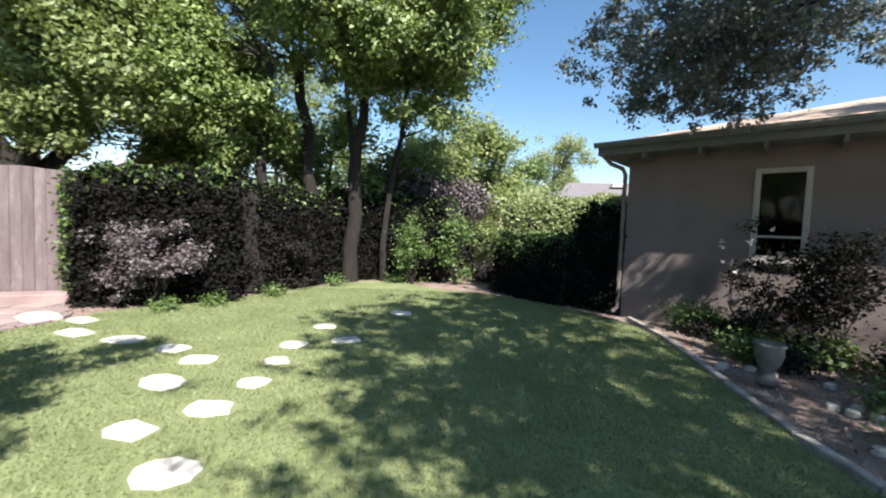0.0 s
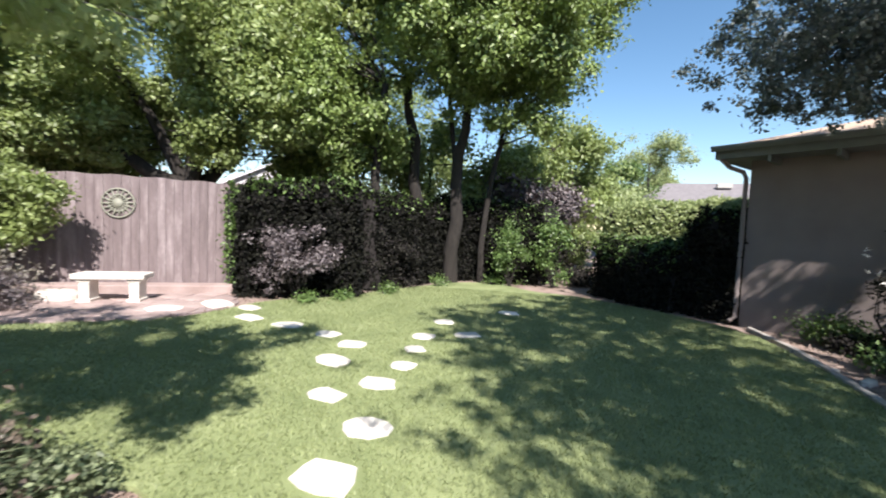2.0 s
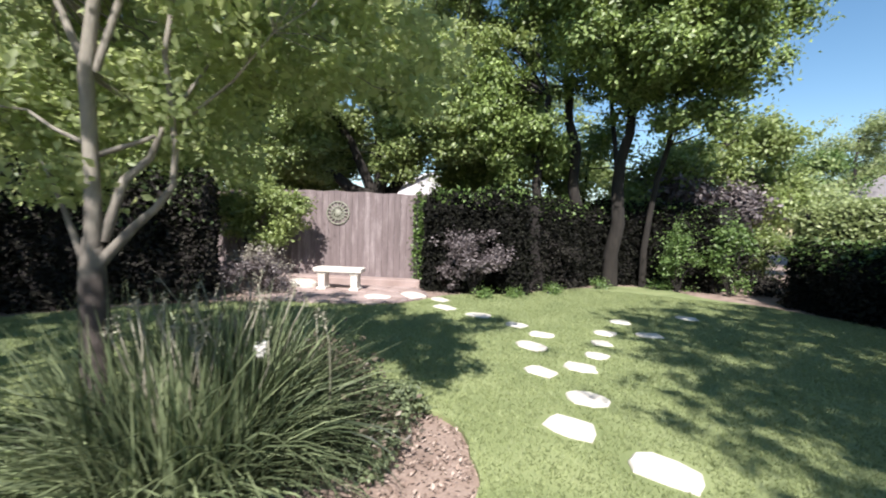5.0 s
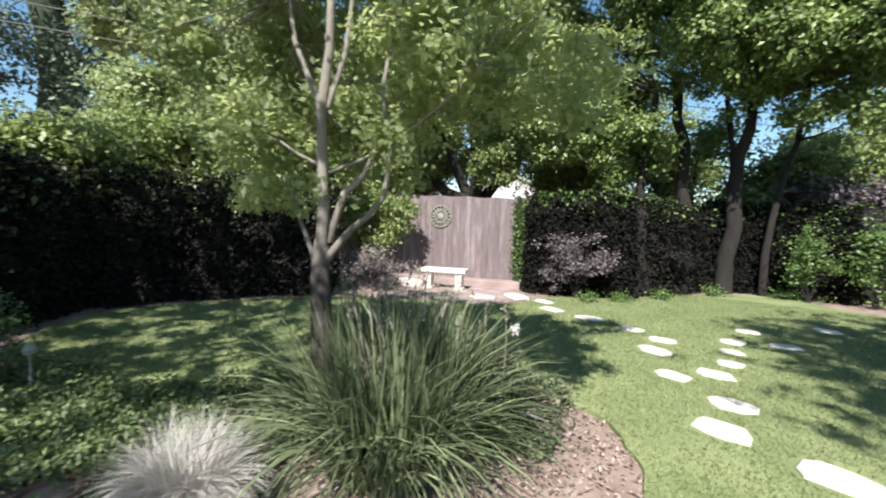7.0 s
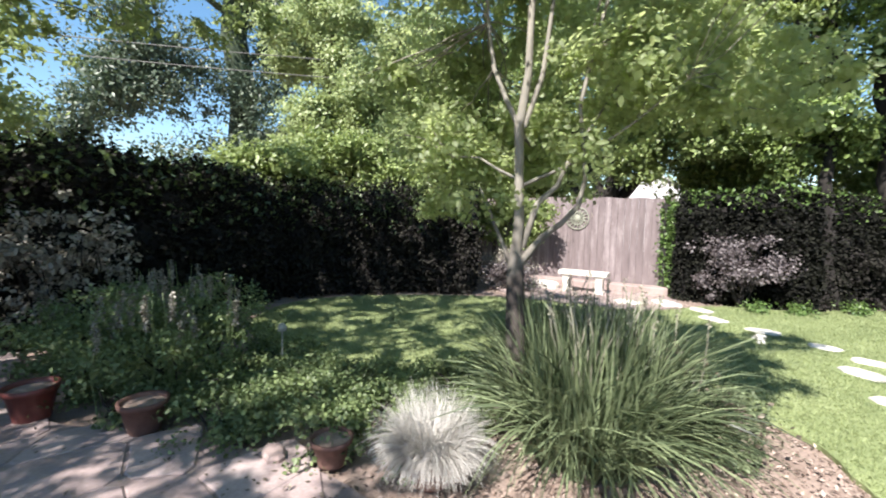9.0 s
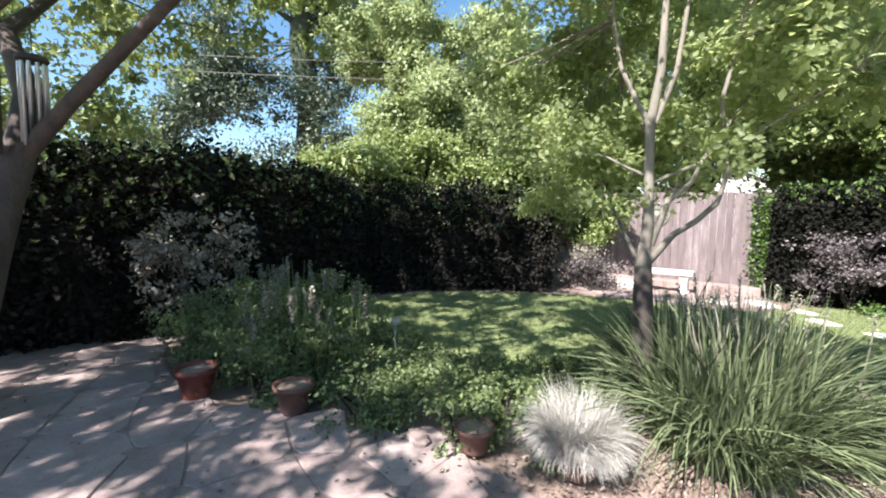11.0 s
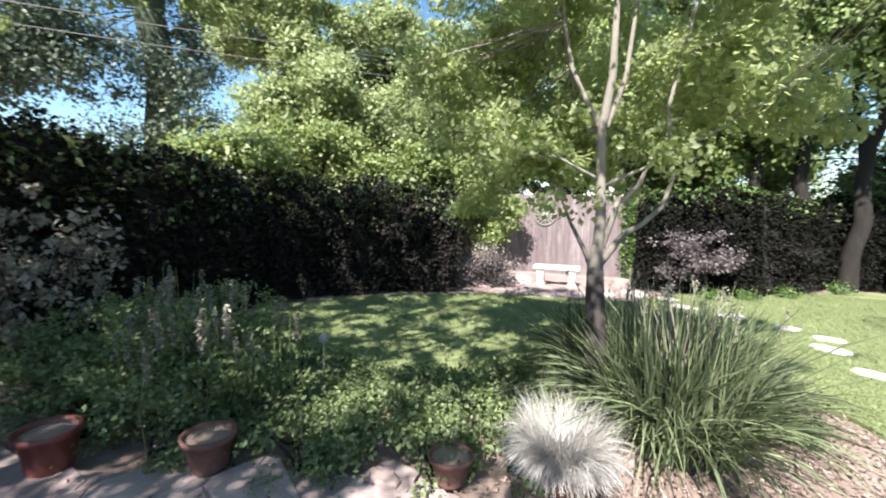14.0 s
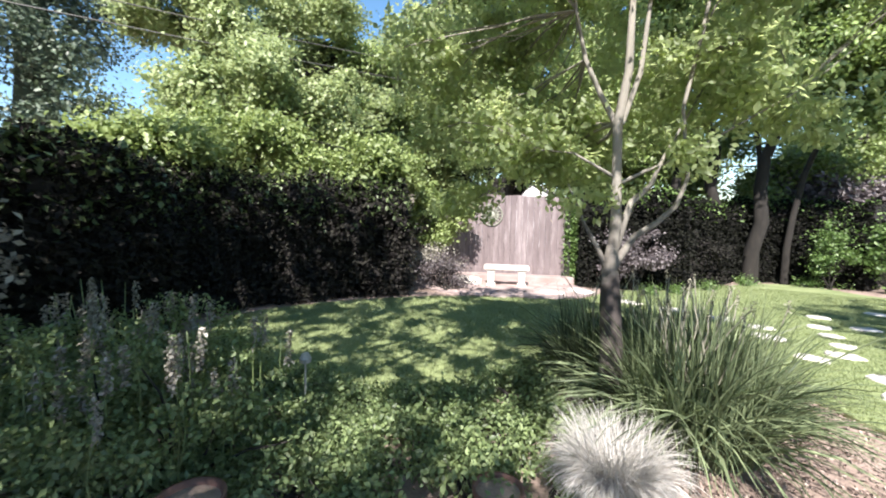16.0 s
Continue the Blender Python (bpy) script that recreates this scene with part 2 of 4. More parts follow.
def part(name, bm, mat, parent=None, label="", smooth=False):
    me = bpy.data.meshes.new(name)
    bmesh.ops.recalc_face_normals(bm, faces=bm.faces)
    bm.to_mesh(me)
    bm.free()
    me.materials.append(mat)
    if smooth:
        me.polygons.foreach_set("use_smooth", [True] * len(me.polygons))
    ob = new(name, me)
    ob.parent = parent
    if label:
        ob["label"] = label
    return ob


def box(x0, x1, y0, y1, z0, z1, bevel=0.0, bm=None, m=None):
    bm = bm or bmesh.new()
    t = Matrix.Translation(((x0 + x1) / 2, (y0 + y1) / 2, (z0 + z1) / 2)) @ Matrix.Diagonal((x1 - x0, y1 - y0, z1 - z0, 1))
    g = bmesh.ops.create_cube(bm, size=1, matrix=(m or Matrix()) @ t)
    if bevel:
        es = {e for v in g["verts"] for e in v.link_edges}
        bmesh.ops.bevel(bm, geom=list(es), offset=bevel, segments=2, affect="EDGES", profile=0.5)
    return bm


def slab(outline, z0, z1, bevel=0.0):
    """A flat piece with the outline of a polygon in the plan."""
    bm = bmesh.new()
    f = bm.faces.new([bm.verts.new((x, y, z1)) for x, y in outline])
    if f.normal.z < 0 or f.calc_area() == 0:
        f.normal_update()
    g = bmesh.ops.extrude_face_region(bm, geom=[f])
    bmesh.ops.translate(bm, verts=[v for v in g["geom"] if isinstance(v, bmesh.types.BMVert)], vec=(0, 0, z0 - z1))
    if bevel:
        top = [e for e in bm.edges if all(abs(v.co.z - z1) < 1e-5 for v in e.verts)]
        bmesh.ops.bevel(bm, geom=top, offset=bevel, segments=1, affect="EDGES")
    return bm


def lathe(profile, seg=20):
    """A turned body from (radius, height) points."""
    verts, faces = [], []
    for r, z in profile:
        verts += [(r * math.cos(2 * math.pi * k / seg), r * math.sin(2 * math.pi * k / seg), z) for k in range(seg)]
    for i in range(len(profile) - 1):
        for k in range(seg):
            a, b = i * seg + k, i * seg + (k + 1) % seg
            faces.append((a, b, b + seg, a + seg))
    return verts, faces


def tubes(lines, seg=8, wobble=0.0):
    """Tapered limbs: each line is a list of ((x, y, z), radius)."""
    V, F, base = [], [], 0
    for line in lines:
        n = len(line)
        for i, (p, r) in enumerate(line):
            a, b = Vector(line[max(i - 1, 0)][0]), Vector(line[min(i + 1, n - 1)][0])
            d = (b - a).normalized()
            u = d.cross(Vector((0.3, 0.9, 0.1))).normalized()
            w = d.cross(u)
            for k in range(seg):
                g = 2 * math.pi * k / seg
                rr = r * (1 + wobble * random.uniform(-1, 1))
                V.append(Vector(p) + (u * math.cos(g) + w * math.sin(g)) * rr)
        for i in range(n - 1):
            for k in range(seg):
                F.append((base + i * seg + k, base + i * seg + (k + 1) % seg, base + (i + 1) * seg + (k + 1) % seg, base + (i + 1) * seg + k))
        F.append(tuple(base + (n - 1) * seg + k for k in range(seg)))
        base += n * seg
    return V, F


def bend(a, b, r0, r1, n=7, sag=0.12, seed=0):
    """A limb from a to b that wanders a little."""
    rnd = random.Random(seed)
    a, b = Vector(a), Vector(b)
    size = (b - a).length
    off = Vector((rnd.uniform(-1, 1), rnd.uniform(-1, 1), rnd.uniform(-0.6, 1))) * sag * size
    out = []
    for i in range(n):
        s = i / (n - 1)
        p = a.lerp(b, s) + off * math.sin(math.pi * s) + Vector([rnd.uniform(-1, 1) * 0.02 * size for _ in range(3)]) * (0 < i < n - 1)
        out.append((tuple(p), r0 + (r1 - r0) * s ** 0.8))
    return out


def leaf_arrays(pts, size, up=0.35, spread=0.35, width=0.6, out=None, face=None):
    """Folded leaves of two triangles at each point. out: directions they lean to."""
    n = len(pts)
    d = rng.normal(size=(n, 3))
    d[:, 2] -= 0.35
    if out is not None:
        d += out * 1.2
    d /= np.linalg.norm(d, axis=1)[:, None] + 1e-9
    nrm = rng.normal(size=(n, 3)) + np.array([0, 0, up * 4])
    if face is not None:
        nrm = 0.55 * rng.normal(size=(n, 3)) + 1.8 * face + np.array([0, -.15, .35])
    if out is not None:
        nrm += out * 1.5
    side = np.cross(d, nrm)
    side /= np.linalg.norm(side, axis=1)[:, None] + 1e-9
    nn = np.cross(side, d)
    s = (size * (1 + spread * rng.uniform(-1, 1, n)))[:, None]
    base, tip = pts, pts + d * s
    mid = pts + d * s * 0.45 + nn * s * 0.12
    left, right = mid + side * s * width * 0.5, mid - side * s * width * 0.5
    V = np.stack([base, left, tip, right], 1).reshape(-1, 3)
    i = np.arange(n)[:, None] * 4
    F = np.concatenate([i + np.array([[0, 1, 2]]), i + np.array([[0, 2, 3]])], 1).reshape(-1, 3)
    return V, F


def clump_points(ellipsoids, clumps, per, radius, hollow=0.55, flat=0.7, voids=1.0, lobe=0.0):
    """Leaf places in clumps, in the outer shell of the ellipsoids (centre, radii); with lobe, the clumps cover the upper sides of boughs of that radius."""
    vol = np.array([e[1][0] * e[1][1] * e[1][2] for e in ellipsoids]) ** 0.67
    total, boughs = clumps, max(3, clumps // 14)
    if lobe:
        clumps = boughs
    want, clumps = clumps, clumps * 4
    which = rng.choice(len(ellipsoids), clumps, p=vol / vol.sum())
    d = rng.normal(size=(clumps, 3))
    d /= np.linalg.norm(d, axis=1)[:, None]
    r = hollow + (1 - hollow) * rng.uniform(0, 1, clumps) ** 0.6
    r *= 1 + 0.18 * rng.normal(size=clumps).clip(-1.5, 1.5)
    c = np.array([e[0] for e in ellipsoids])[which] + d * r[:, None] * np.array([e[1] for e in ellipsoids])[which]
    k = np.array([noise.noise(Vector(q) * (0.27 / radius)) + 0.5 * noise.noise(Vector(q) * (0.8 / radius)) for q in c])
    k = k * voids + (1 - voids) * rng.normal(size=len(c))
    c = c[np.argsort(-k)[:want]][rng.permutation(want)]
    clumps = want
    lean = np.zeros((clumps, 3))
    if lobe:
        w = rng.integers(0, boughs, total)
        d = rng.normal(size=(total, 3))
        d[:, 2] += 0.4
        d /= np.linalg.norm(d, axis=1)[:, None]
        big = lobe * rng.uniform(0.6, 1.35, boughs)[w]
        c = c[w] + d * (big * rng.uniform(0.65, 1.15, total))[:, None] * np.array([1, 1, 0.85])
        lean, clumps = d * 0.9, total
    cr = radius * rng.uniform(0.6, 1.5, clumps)
    p = rng.normal(size=(clumps, per, 3)) * 0.55
    pts = c[:, None] + p * cr[:, None, None] * np.array([1, 1, flat])
    return pts.reshape(-1, 3), c, (p + lean[:, None] + np.array([0, 0, 0.35])).reshape(-1, 3)


def crown(name, parent, mat, ellipsoids, clumps, per, radius, size, hollow=0.55, floor=None, voids=1.0, lobe=0.0, **k):
    pts, c, out = clump_points(ellipsoids, clumps, per, radius, hollow, 0.7, voids, lobe)
    if floor is not None:
        keep = pts[:, 2] > floor
        pts, out = pts[keep], out[keep]
    V, F = leaf_arrays(pts, size, face=out, **k)
    return mesh_object(name, V, F, mat, parent), c


def make_tree(name, label, base, lines, bark, mat, ellipsoids, clumps, per, radius, size, twigs=40, hollow=0.55, floor=None, wob=0.06, seed=1, low_bark=None, voids=1.0, lobe=0.0):
    """A tree: trunk with its limbs, twigs that run out to the clumps, and the crown."""
    t = empty(name, base, 0, label, "tree")
    b = Vector(base)
    off = np.array(base)
    ob, c = crown("crown", t, mat, [(np.array(e[0]) - off, e[1]) for e in ellipsoids], clumps, per, radius, size, hollow, floor, voids, lobe)
    loc = [[(tuple(Vector(p) - b), r) for p, r in line] for line in lines]
    for i, line in enumerate(loc):
        V, F = tubes([line], 9, wob)
        mesh_object("limb" if i else "trunk", V, F, bark if i or low_bark is None else low_bark, t, True)
    nodes = [(Vector(p), r) for line in loc for p, r in line[len(line) // 2:]]
    rnd = random.Random(seed)
    tw = []
    for i in range(min(twigs, len(c))):
        q = Vector(c[rnd.randrange(len(c))])
        a, r = min(nodes, key=lambda s: (s[0] - q).length)
        tw.append(bend(a, q, min(r * 0.5, 0.035), 0.005, 6, 0.12, seed * 100 + i))
    if tw:
        V, F = tubes(tw, 5)
        mesh_object("branchwork", V, F, bark, t, True)["kind"] = "stuff"
    return t


def blade_arrays(n, centre_r, length, width, lean=(0.1, 1.2), droop=1.0, seg=5, bases=None):
    """Long arching blades that spring from a tuft."""
    az = rng.uniform(0, 2 * np.pi, n)
    ln = rng.uniform(*lean, n)
    L = length * rng.uniform(0.55, 1.1, n)
    r0 = centre_r * np.sqrt(rng.uniform(0, 1, n))
    b = np.stack([r0 * np.cos(az), r0 * np.sin(az), np.zeros(n)], 1) if bases is None else bases
    h = np.stack([np.cos(az), np.sin(az), np.zeros(n)], 1)
    side = np.stack([-np.sin(az), np.cos(az), np.zeros(n)], 1)
    az2 = az + rng.normal(size=n) * 0.7
    h = np.stack([np.cos(az2), np.sin(az2), np.zeros(n)], 1)
    side = np.stack([-np.sin(az2), np.cos(az2), np.zeros(n)], 1) + np.stack([np.zeros(n), np.zeros(n), rng.normal(size=n) * 0.5], 1)
    drift = rng.normal(size=n)[:, None] * 0.12 * np.stack([-np.sin(az2), np.cos(az2), np.zeros(n)], 1)
    width = width * rng.uniform(0.6, 1.3, n)[:, None]
    rows = []
    p, ang = b.copy(), np.pi / 2 - ln * 0.45
    for s in range(seg + 1):
        f = s / seg
        w = width * (1 - f ** 2 * 0.95)
        rows += [p + side * w / 2, p - side * w / 2]
        p = p + (h * np.cos(ang)[:, None] + np.array([0, 0, 1]) * np.sin(ang)[:, None]) * (L / seg)[:, None] + drift * (L * f / seg)[:, None]
        p[:, 2] = np.maximum(p[:, 2], 0.015)
        ang = ang - ln * droop * 1.6 / seg
    V = np.stack(rows, 1).reshape(-1, 3)
    i = np.arange(n)[:, None, None] * (2 * seg + 2)
    q = np.array([[2 * s, 2 * s + 1, 2 * s + 3, 2 * s + 2] for s in range(seg)])[None]
    return V, (i + q).reshape(-1, 4)


def bumpy_block(line, half, z0, top, step=0.22, rough=0.10, seed=0):
    """A clipped hedge's dense inside, along a line in the plan, as one closed bumpy skin."""
    pts = resample(line, step)
    n = len(pts)
    ring = 14
    V, F = [], []
    for i, (x, y) in enumerate(pts):
        a, b = pts[max(i - 1, 0)], pts[min(i + 1, n - 1)]
        d = Vector((b[0] - a[0], b[1] - a[1])).normalized()
        nx, ny = -d.y, d.x
        for k in range(ring):
            g = math.pi * k / (ring - 1)
            c, s = math.cos(g), math.sin(g)
            u = math.copysign(abs(c) ** 0.35, c) * half
            z = z0 + (top - z0) * abs(s) ** 0.35
            q = Vector((x + nx * u, y + ny * u, z))
            m = noise.noise(q * 1.7 + Vector((seed, 0, 0))) * rough * 1.5 + noise.noise(q * 5) * rough * 0.6
            q += Vector((nx * c, ny * c, s)) * m
            q.z = max(q.z, z0)
            V.append(q)
    for i in range(n - 1):
        for k in range(ring - 1):
            F.append((i * ring + k, i * ring + k + 1, (i + 1) * ring + k + 1, (i + 1) * ring + k))
    F.append(tuple(range(ring)))
    F.append(tuple((n - 1) * ring + k for k in range(ring))[::-1])
    return V, F


def resample(line, step):
    out = []
    for (ax, ay), (bx, by) in zip(line, line[1:]):
        n = max(1, int(math.hypot(bx - ax, by - ay) / step))
        out += [(ax + (bx - ax) * i / n, ay + (by - ay) * i / n) for i in range(n)]
    return out + [line[-1]]


def hedge(name, label, line, half, top, mat, size, density, z0=0.0, shag=0.10, seed=0, rough=0.10, category="hedge", tips=0, reach=0.3, tip_leaf=None):
    """A hedge: dense near-black core for the shade inside, and leaves all over its skin."""
    t = empty(name, (line[0][0], line[0][1], 0), 0, label, category)
    ox, oy = line[0]
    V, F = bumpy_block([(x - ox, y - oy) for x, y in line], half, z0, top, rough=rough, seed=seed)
    # Core painted near black so gaps in the leaves read as shade.
    core = mesh_object("shade_core", V, F, M_DARKIN, t)
    me = core.data
    tri = []
    for p in me.polygons:
        vs = list(p.vertices)
        tri += [(vs[0], vs[j], vs[j + 1]) for j in range(1, len(vs) - 1)]
    tri = np.array(tri)
    co = np.array([v.co for v in me.vertices])
    a, b, c = co[tri[:, 0]], co[tri[:, 1]], co[tri[:, 2]]
    nr = np.cross(b - a, c - a)
    area = np.linalg.norm(nr, axis=1) / 2
    nr /= np.linalg.norm(nr, axis=1)[:, None] + 1e-9
    mid = co.mean(0)
    n = int(area.sum() * density)
    w = rng.choice(len(tri), n, p=area / area.sum())
    u, v = rng.uniform(0, 1, n), rng.uniform(0, 1, n)
    f = u + v > 1
    u[f], v[f] = 1 - u[f], 1 - v[f]
    pts = a[w] + (b - a)[w] * u[:, None] + (c - a)[w] * v[:, None]
    out = nr[w]
    lump = np.array([noise.noise(Vector(q) * 4.5) for q in pts]) * 0.9 + 0.3
    pts = pts + out * (shag * rng.uniform(-0.2, 1.0, n) * (0.5 + lump.clip(0, 1.4)))[:, None] * np.sign((out * 1).sum(1) * 0 + 1)[:, None]
    V, F = leaf_arrays(pts, size, up=0.15, out=out * 0.6)
    mesh_object("foliage", V, F, mat, t)
    # Lighter leaves added near the top, sunlight on the hedge put in as colour.
    if tips:
        high = np.where((pts[:, 2] > top - reach * rng.uniform(0, 1, len(pts))) & (lump > .1))[0]
        high = rng.choice(high, min(tips, len(high)), replace=False)
        V, F = leaf_arrays(pts[high] + out[high] * .05, size * 1.15, up=.5)
        mesh_object("lit_tips", V, F, tip_leaf or L_HEDGE, t)["kind"] = "stuff"
    return t


def shrub(name, label, at, radii, mat, n, size, stems=9, bark=M_BARK, lift=0.0, category="shrub", per=40, clump=0.16, hollow=0.35):
    """A loose shrub: stems from the ground and clumps of leaves."""
    t = empty(name, at, 0, label, category)
    c0 = np.array([0, 0, lift + radii[2]])
    ob, c = crown("foliage", t, mat, [(c0, radii)], max(8, n // per), per, clump, size, hollow, floor=0.02)
    rnd = random.Random(int(abs(at[0] * 100)) + 3)
    lines = [bend((rnd.uniform(-.06, .06), rnd.uniform(-.06, .06), 0), tuple(c[rnd.randrange(len(c))]), 0.014, 0.004, 6, 0.12, i) for i in range(stems)]
    V, F = tubes(lines, 5)
    mesh_object("stemwork", V, F, bark, t, True)["kind"] = "stuff"
    return t


def blob(n, rx, ry, wob=0.2, seed=0, square=0.0):
    """An irregular stone outline."""
    rnd = random.Random(seed)
    out = []
    for k in range(n):
        g = 2 * math.pi * k / n + rnd.uniform(-.12, .12)
        r = 1 + rnd.uniform(-wob, wob)
        c, s = math.cos(g), math.sin(g)
        if square:
            r *= 1 / max(abs(c), abs(s)) ** square
        out.append((rx * r * c, ry * r * s))
    return out


# ---- ground ----
bm = bmesh.new()
bmesh.ops.create_grid(bm, x_segments=60, y_segments=60, size=60)
for v in bm.verts:
    v.co.z = -0.035 + 0.012 * noise.noise(v.co * 0.7)
    if v.co.length > 50:
        v.co.x, v.co.y = v.co.x * 12, v.co.y * 12
ground = part("ground", bm, M_SOIL)
tagged(ground, "reddish tan mulch and bare garden soil between the plantings", "ground", kind="structure")
LAWN = [(-1.62, -0.3), (-1.72, 0.39), (-1.88, 0.84), (-2.35, 1.3), (-2.9, 1.2), (-3.6, 0.55), (-4.3, -0.1), (-4.7, -0.9), (-5.6, -1.35), (-6.5, -1.6), (-7.6, -1.6), (-8.7, -0.8), (-8.8, 0.3),
        (-8.2, 1.8), (-7.3, 3.0), (-6.3, 3.6), (-5.5, 4.05), (-5.0, 4.6), (-4.9, 5.4), (-4.75, 5.95), (-4.1, 6.4), (-3.7, 7.1), (-3.2, 7.8), (-2.7, 8.8), (-1.9, 9.9), (-0.9, 10.0), (-0.2, 9.0), (0.6, 8.9), (1.3, 8.3), (2.2, 7.5),
        (2.9, 6.6), (3.0, 5.5), (2.75, 3.7), (2.5, 2.7), (2.5, 2.2), (2.6, 0.5), (2.6, -2.0), (1.0, -3.0), (-1.0, -2.6), (-1.5, -1.5)]


def rounded(poly, times=2):
    for _ in range(times):
        out = []
        for (ax, ay), (bx, by) in zip(poly, poly[1:] + poly[:1]):
            out += [(ax * .75 + bx * .25, ay * .75 + by * .25), (ax * .25 + bx * .75, ay * .25 + by * .75)]
        poly = out
    return poly


def inside(poly, pts):
    x, y = pts[:, 0], pts[:, 1]
    r = np.zeros(len(pts), bool)
    for (ax, ay), (bx, by) in zip(poly, poly[1:] + poly[:1]):
        if ay != by:
            r ^= ((ay > y) != (by > y)) & (x < (bx - ax) * (y - ay) / (by - ay) + ax)
    return r


LAWN = resample(rounded(LAWN), .09)
LAWN = [(x + .035 * noise.noise(Vector((x * 5, y * 5, 0))) + .02 * random.uniform(-1, 1), y + .035 * noise.noise(Vector((x * 5, y * 5, 9))) + .02 * random.uniform(-1, 1)) for x, y in LAWN]
lawn = part("lawn", slab(LAWN, -0.06, 0.0), M_LAWN)
tagged(lawn, "mown pale green lawn, patchy and sunlit between tree shadows", "lawn", kind="structure")

STONES = [(-0.89, 1.35, .27, .22), (-1.51, 1.58, .25, .2), (-1.48, 2.16, .24, .19), (-2.0, 2.58, .22, .16), (-1.68, 2.93, .24, .17), (-1.6, 3.43, .17, .15), (-2.33, 3.37, .26, .19), (-1.62, 4.0, .17, .15),
          (-2.37, 3.95, .22, .17), (-2.83, 4.25, .22, .17), (-3.52, 4.49, .28, .19), (-4.25, 4.68, .30, .18), (-4.66, 5.25, .28, .17), (-1.66, 4.55, .2, .17), (-1.12, 4.8, .22, .16), (-0.62, 6.4, .22, .18), (-5.35, 5.35, .42, .28),
          (-1.55, 5.4, .2, .16), (-5.75, 4.75, .36, .24)]
for i, (x, y, rx, ry) in enumerate(STONES):
    s = part("stepping_stone", slab(blob(9, rx * .72, ry * .70, 0.12, i, 0.8), -0.04, 0.022, 0.012), M_STONE)
    s.location, s.rotation_euler = (x, y, 0), (0, 0, random.uniform(-.5, .5))
    tagged(s, "pale irregular flat stepping stone set in the lawn", "stepping stone", "stepping stones across the lawn")

# ---- patio ----
PATIO = rounded([(-2.9, -1.75), (-3.4, -1.62), (-4.3, -2.15), (-4.75, -2.7), (-5.4, -3.35), (-6.1, -3.6), (-7.0, -3.75), (-7.6, -4.3), (-7.9, -8.5), (1.5, -8.5), (1.5, -3.2), (-1.2, -2.8), (-2.2, -1.8)])
tagged(part("patio_bed", slab(PATIO, -0.06, 0.002), M_GROUT), "sandy joints between patio flagstones", "patio", kind="structure")
patio = empty("patio", (0, 0, 0), 0, "dusty pink flagstone patio dappled with tree shade", "patio")
patio["kind"] = "structure"


def flagstones():
    """Irregular four-sided flags on a jittered lattice, each its own slab."""
    step = 0.46
    rnd = random.Random(5)
    jit = {}

    def node(i, j):
        if (i, j) not in jit:
            jit[i, j] = Vector((i * step + rnd.uniform(-.13, .13), j * step + rnd.uniform(-.13, .13)))
        return jit[i, j]
    for i in range(-18, 4):
        for j in range(-19, -2):
            q = [node(i, j), node(i + 1, j), node(i + 1, j + 1), node(i, j + 1)]
            c = sum(q, Vector((0, 0))) / 4
            if not inside(PATIO, np.array([[c.x, c.y]]))[0] or c.y < -7.2:
                continue
            cut = [(c + (v - c) * (0.982 + rnd.uniform(-.010, .008))) - c for v in q]
            poly = []
            for a, b in zip(cut, cut[1:] + cut[:1]):
                poly += [a * .88 + b * .12, a * .5 + b * .5 + (a + b) * 0.03 * rnd.uniform(-1, 1), a * .12 + b * .88]
            s = part("flagstone", slab([tuple(v) for v in poly], -0.03, 0.012 + rnd.uniform(-.003, .003), 0.006), M_PATIO, patio)
            s.location = (c.x, c.y, 0)


# ---- house ----
HA = math.atan2(-0.68, 0.73)
house = empty("house", (3.13, 7.04, 0), HA, "low taupe stucco house with grey-green eaves and tan hip roof", "house")
WX0, WX1, WZ0, WZ1 = 1.78, 2.30, 1.15, 2.34
T, HL, HD = 0.18, 12.0, 8.0
for nm, b in (("wall", (0, WX0, 0, T, -.05, 2.72)), ("wall", (WX1, HL, 0, T, -.05, 2.72)), ("wall", (WX0, WX1, 0, T, -.05, WZ0)), ("wall", (WX0, WX1, 0, T, WZ1, 2.72)),
              ("wall", (0, T, T, HD, -.05, 2.72)), ("wall", (HL - T, HL, T, HD, -.05, 2.72)), ("wall", (T, HL - T, HD - T, HD, -.05, 2.72))):
    part(nm, box(*b), M_STUCCO, house)
# Panel coloured near black to stand in for the room's dimness.
part("interior", box(WX0 - .4, WX1 + .4, T + 1.2, T + 1.24, 0.3, 2.6), M_ROOM, house, "near-black panel for the unlit room behind the window")
OV = 0.55
bm = bmesh.new()
corners = [(-.33, -OV), (HL + .4, -OV), (HL + .4, HD + OV), (-.33, HD + OV)]
ridge = [(2.9, HD / 2), (HL - 3.6, HD / 2)]
rz0, rz1 = 2.86, 4.15
vs = [bm.verts.new((x, y, rz0)) for x, y in corners] + [bm.verts.new((x, y, rz1)) for x, y in ridge]
for f in ((0, 1, 5, 4), (1, 2, 5), (2, 3, 4, 5), (3, 0, 4), (0, 3, 2, 1)):
    bm.faces.new([vs[i] for i in f])
roof = part("roof", bm, M_ROOF, house, "low tan shingle hip roof")
part("soffit", box(-.31, HL + .38, -OV + .02, HD + OV - .02, 2.68, 2.70), M_EAVE, house, "dark painted soffit boards")
for b in ((-.33, HL + .4, -OV, -OV + .03, 2.67, 2.85), (-.33, -.30, -OV + .03, HD + OV, 2.67, 2.85)):
    part("fascia", box(*b), M_EAVE, house)
bm = bmesh.new()
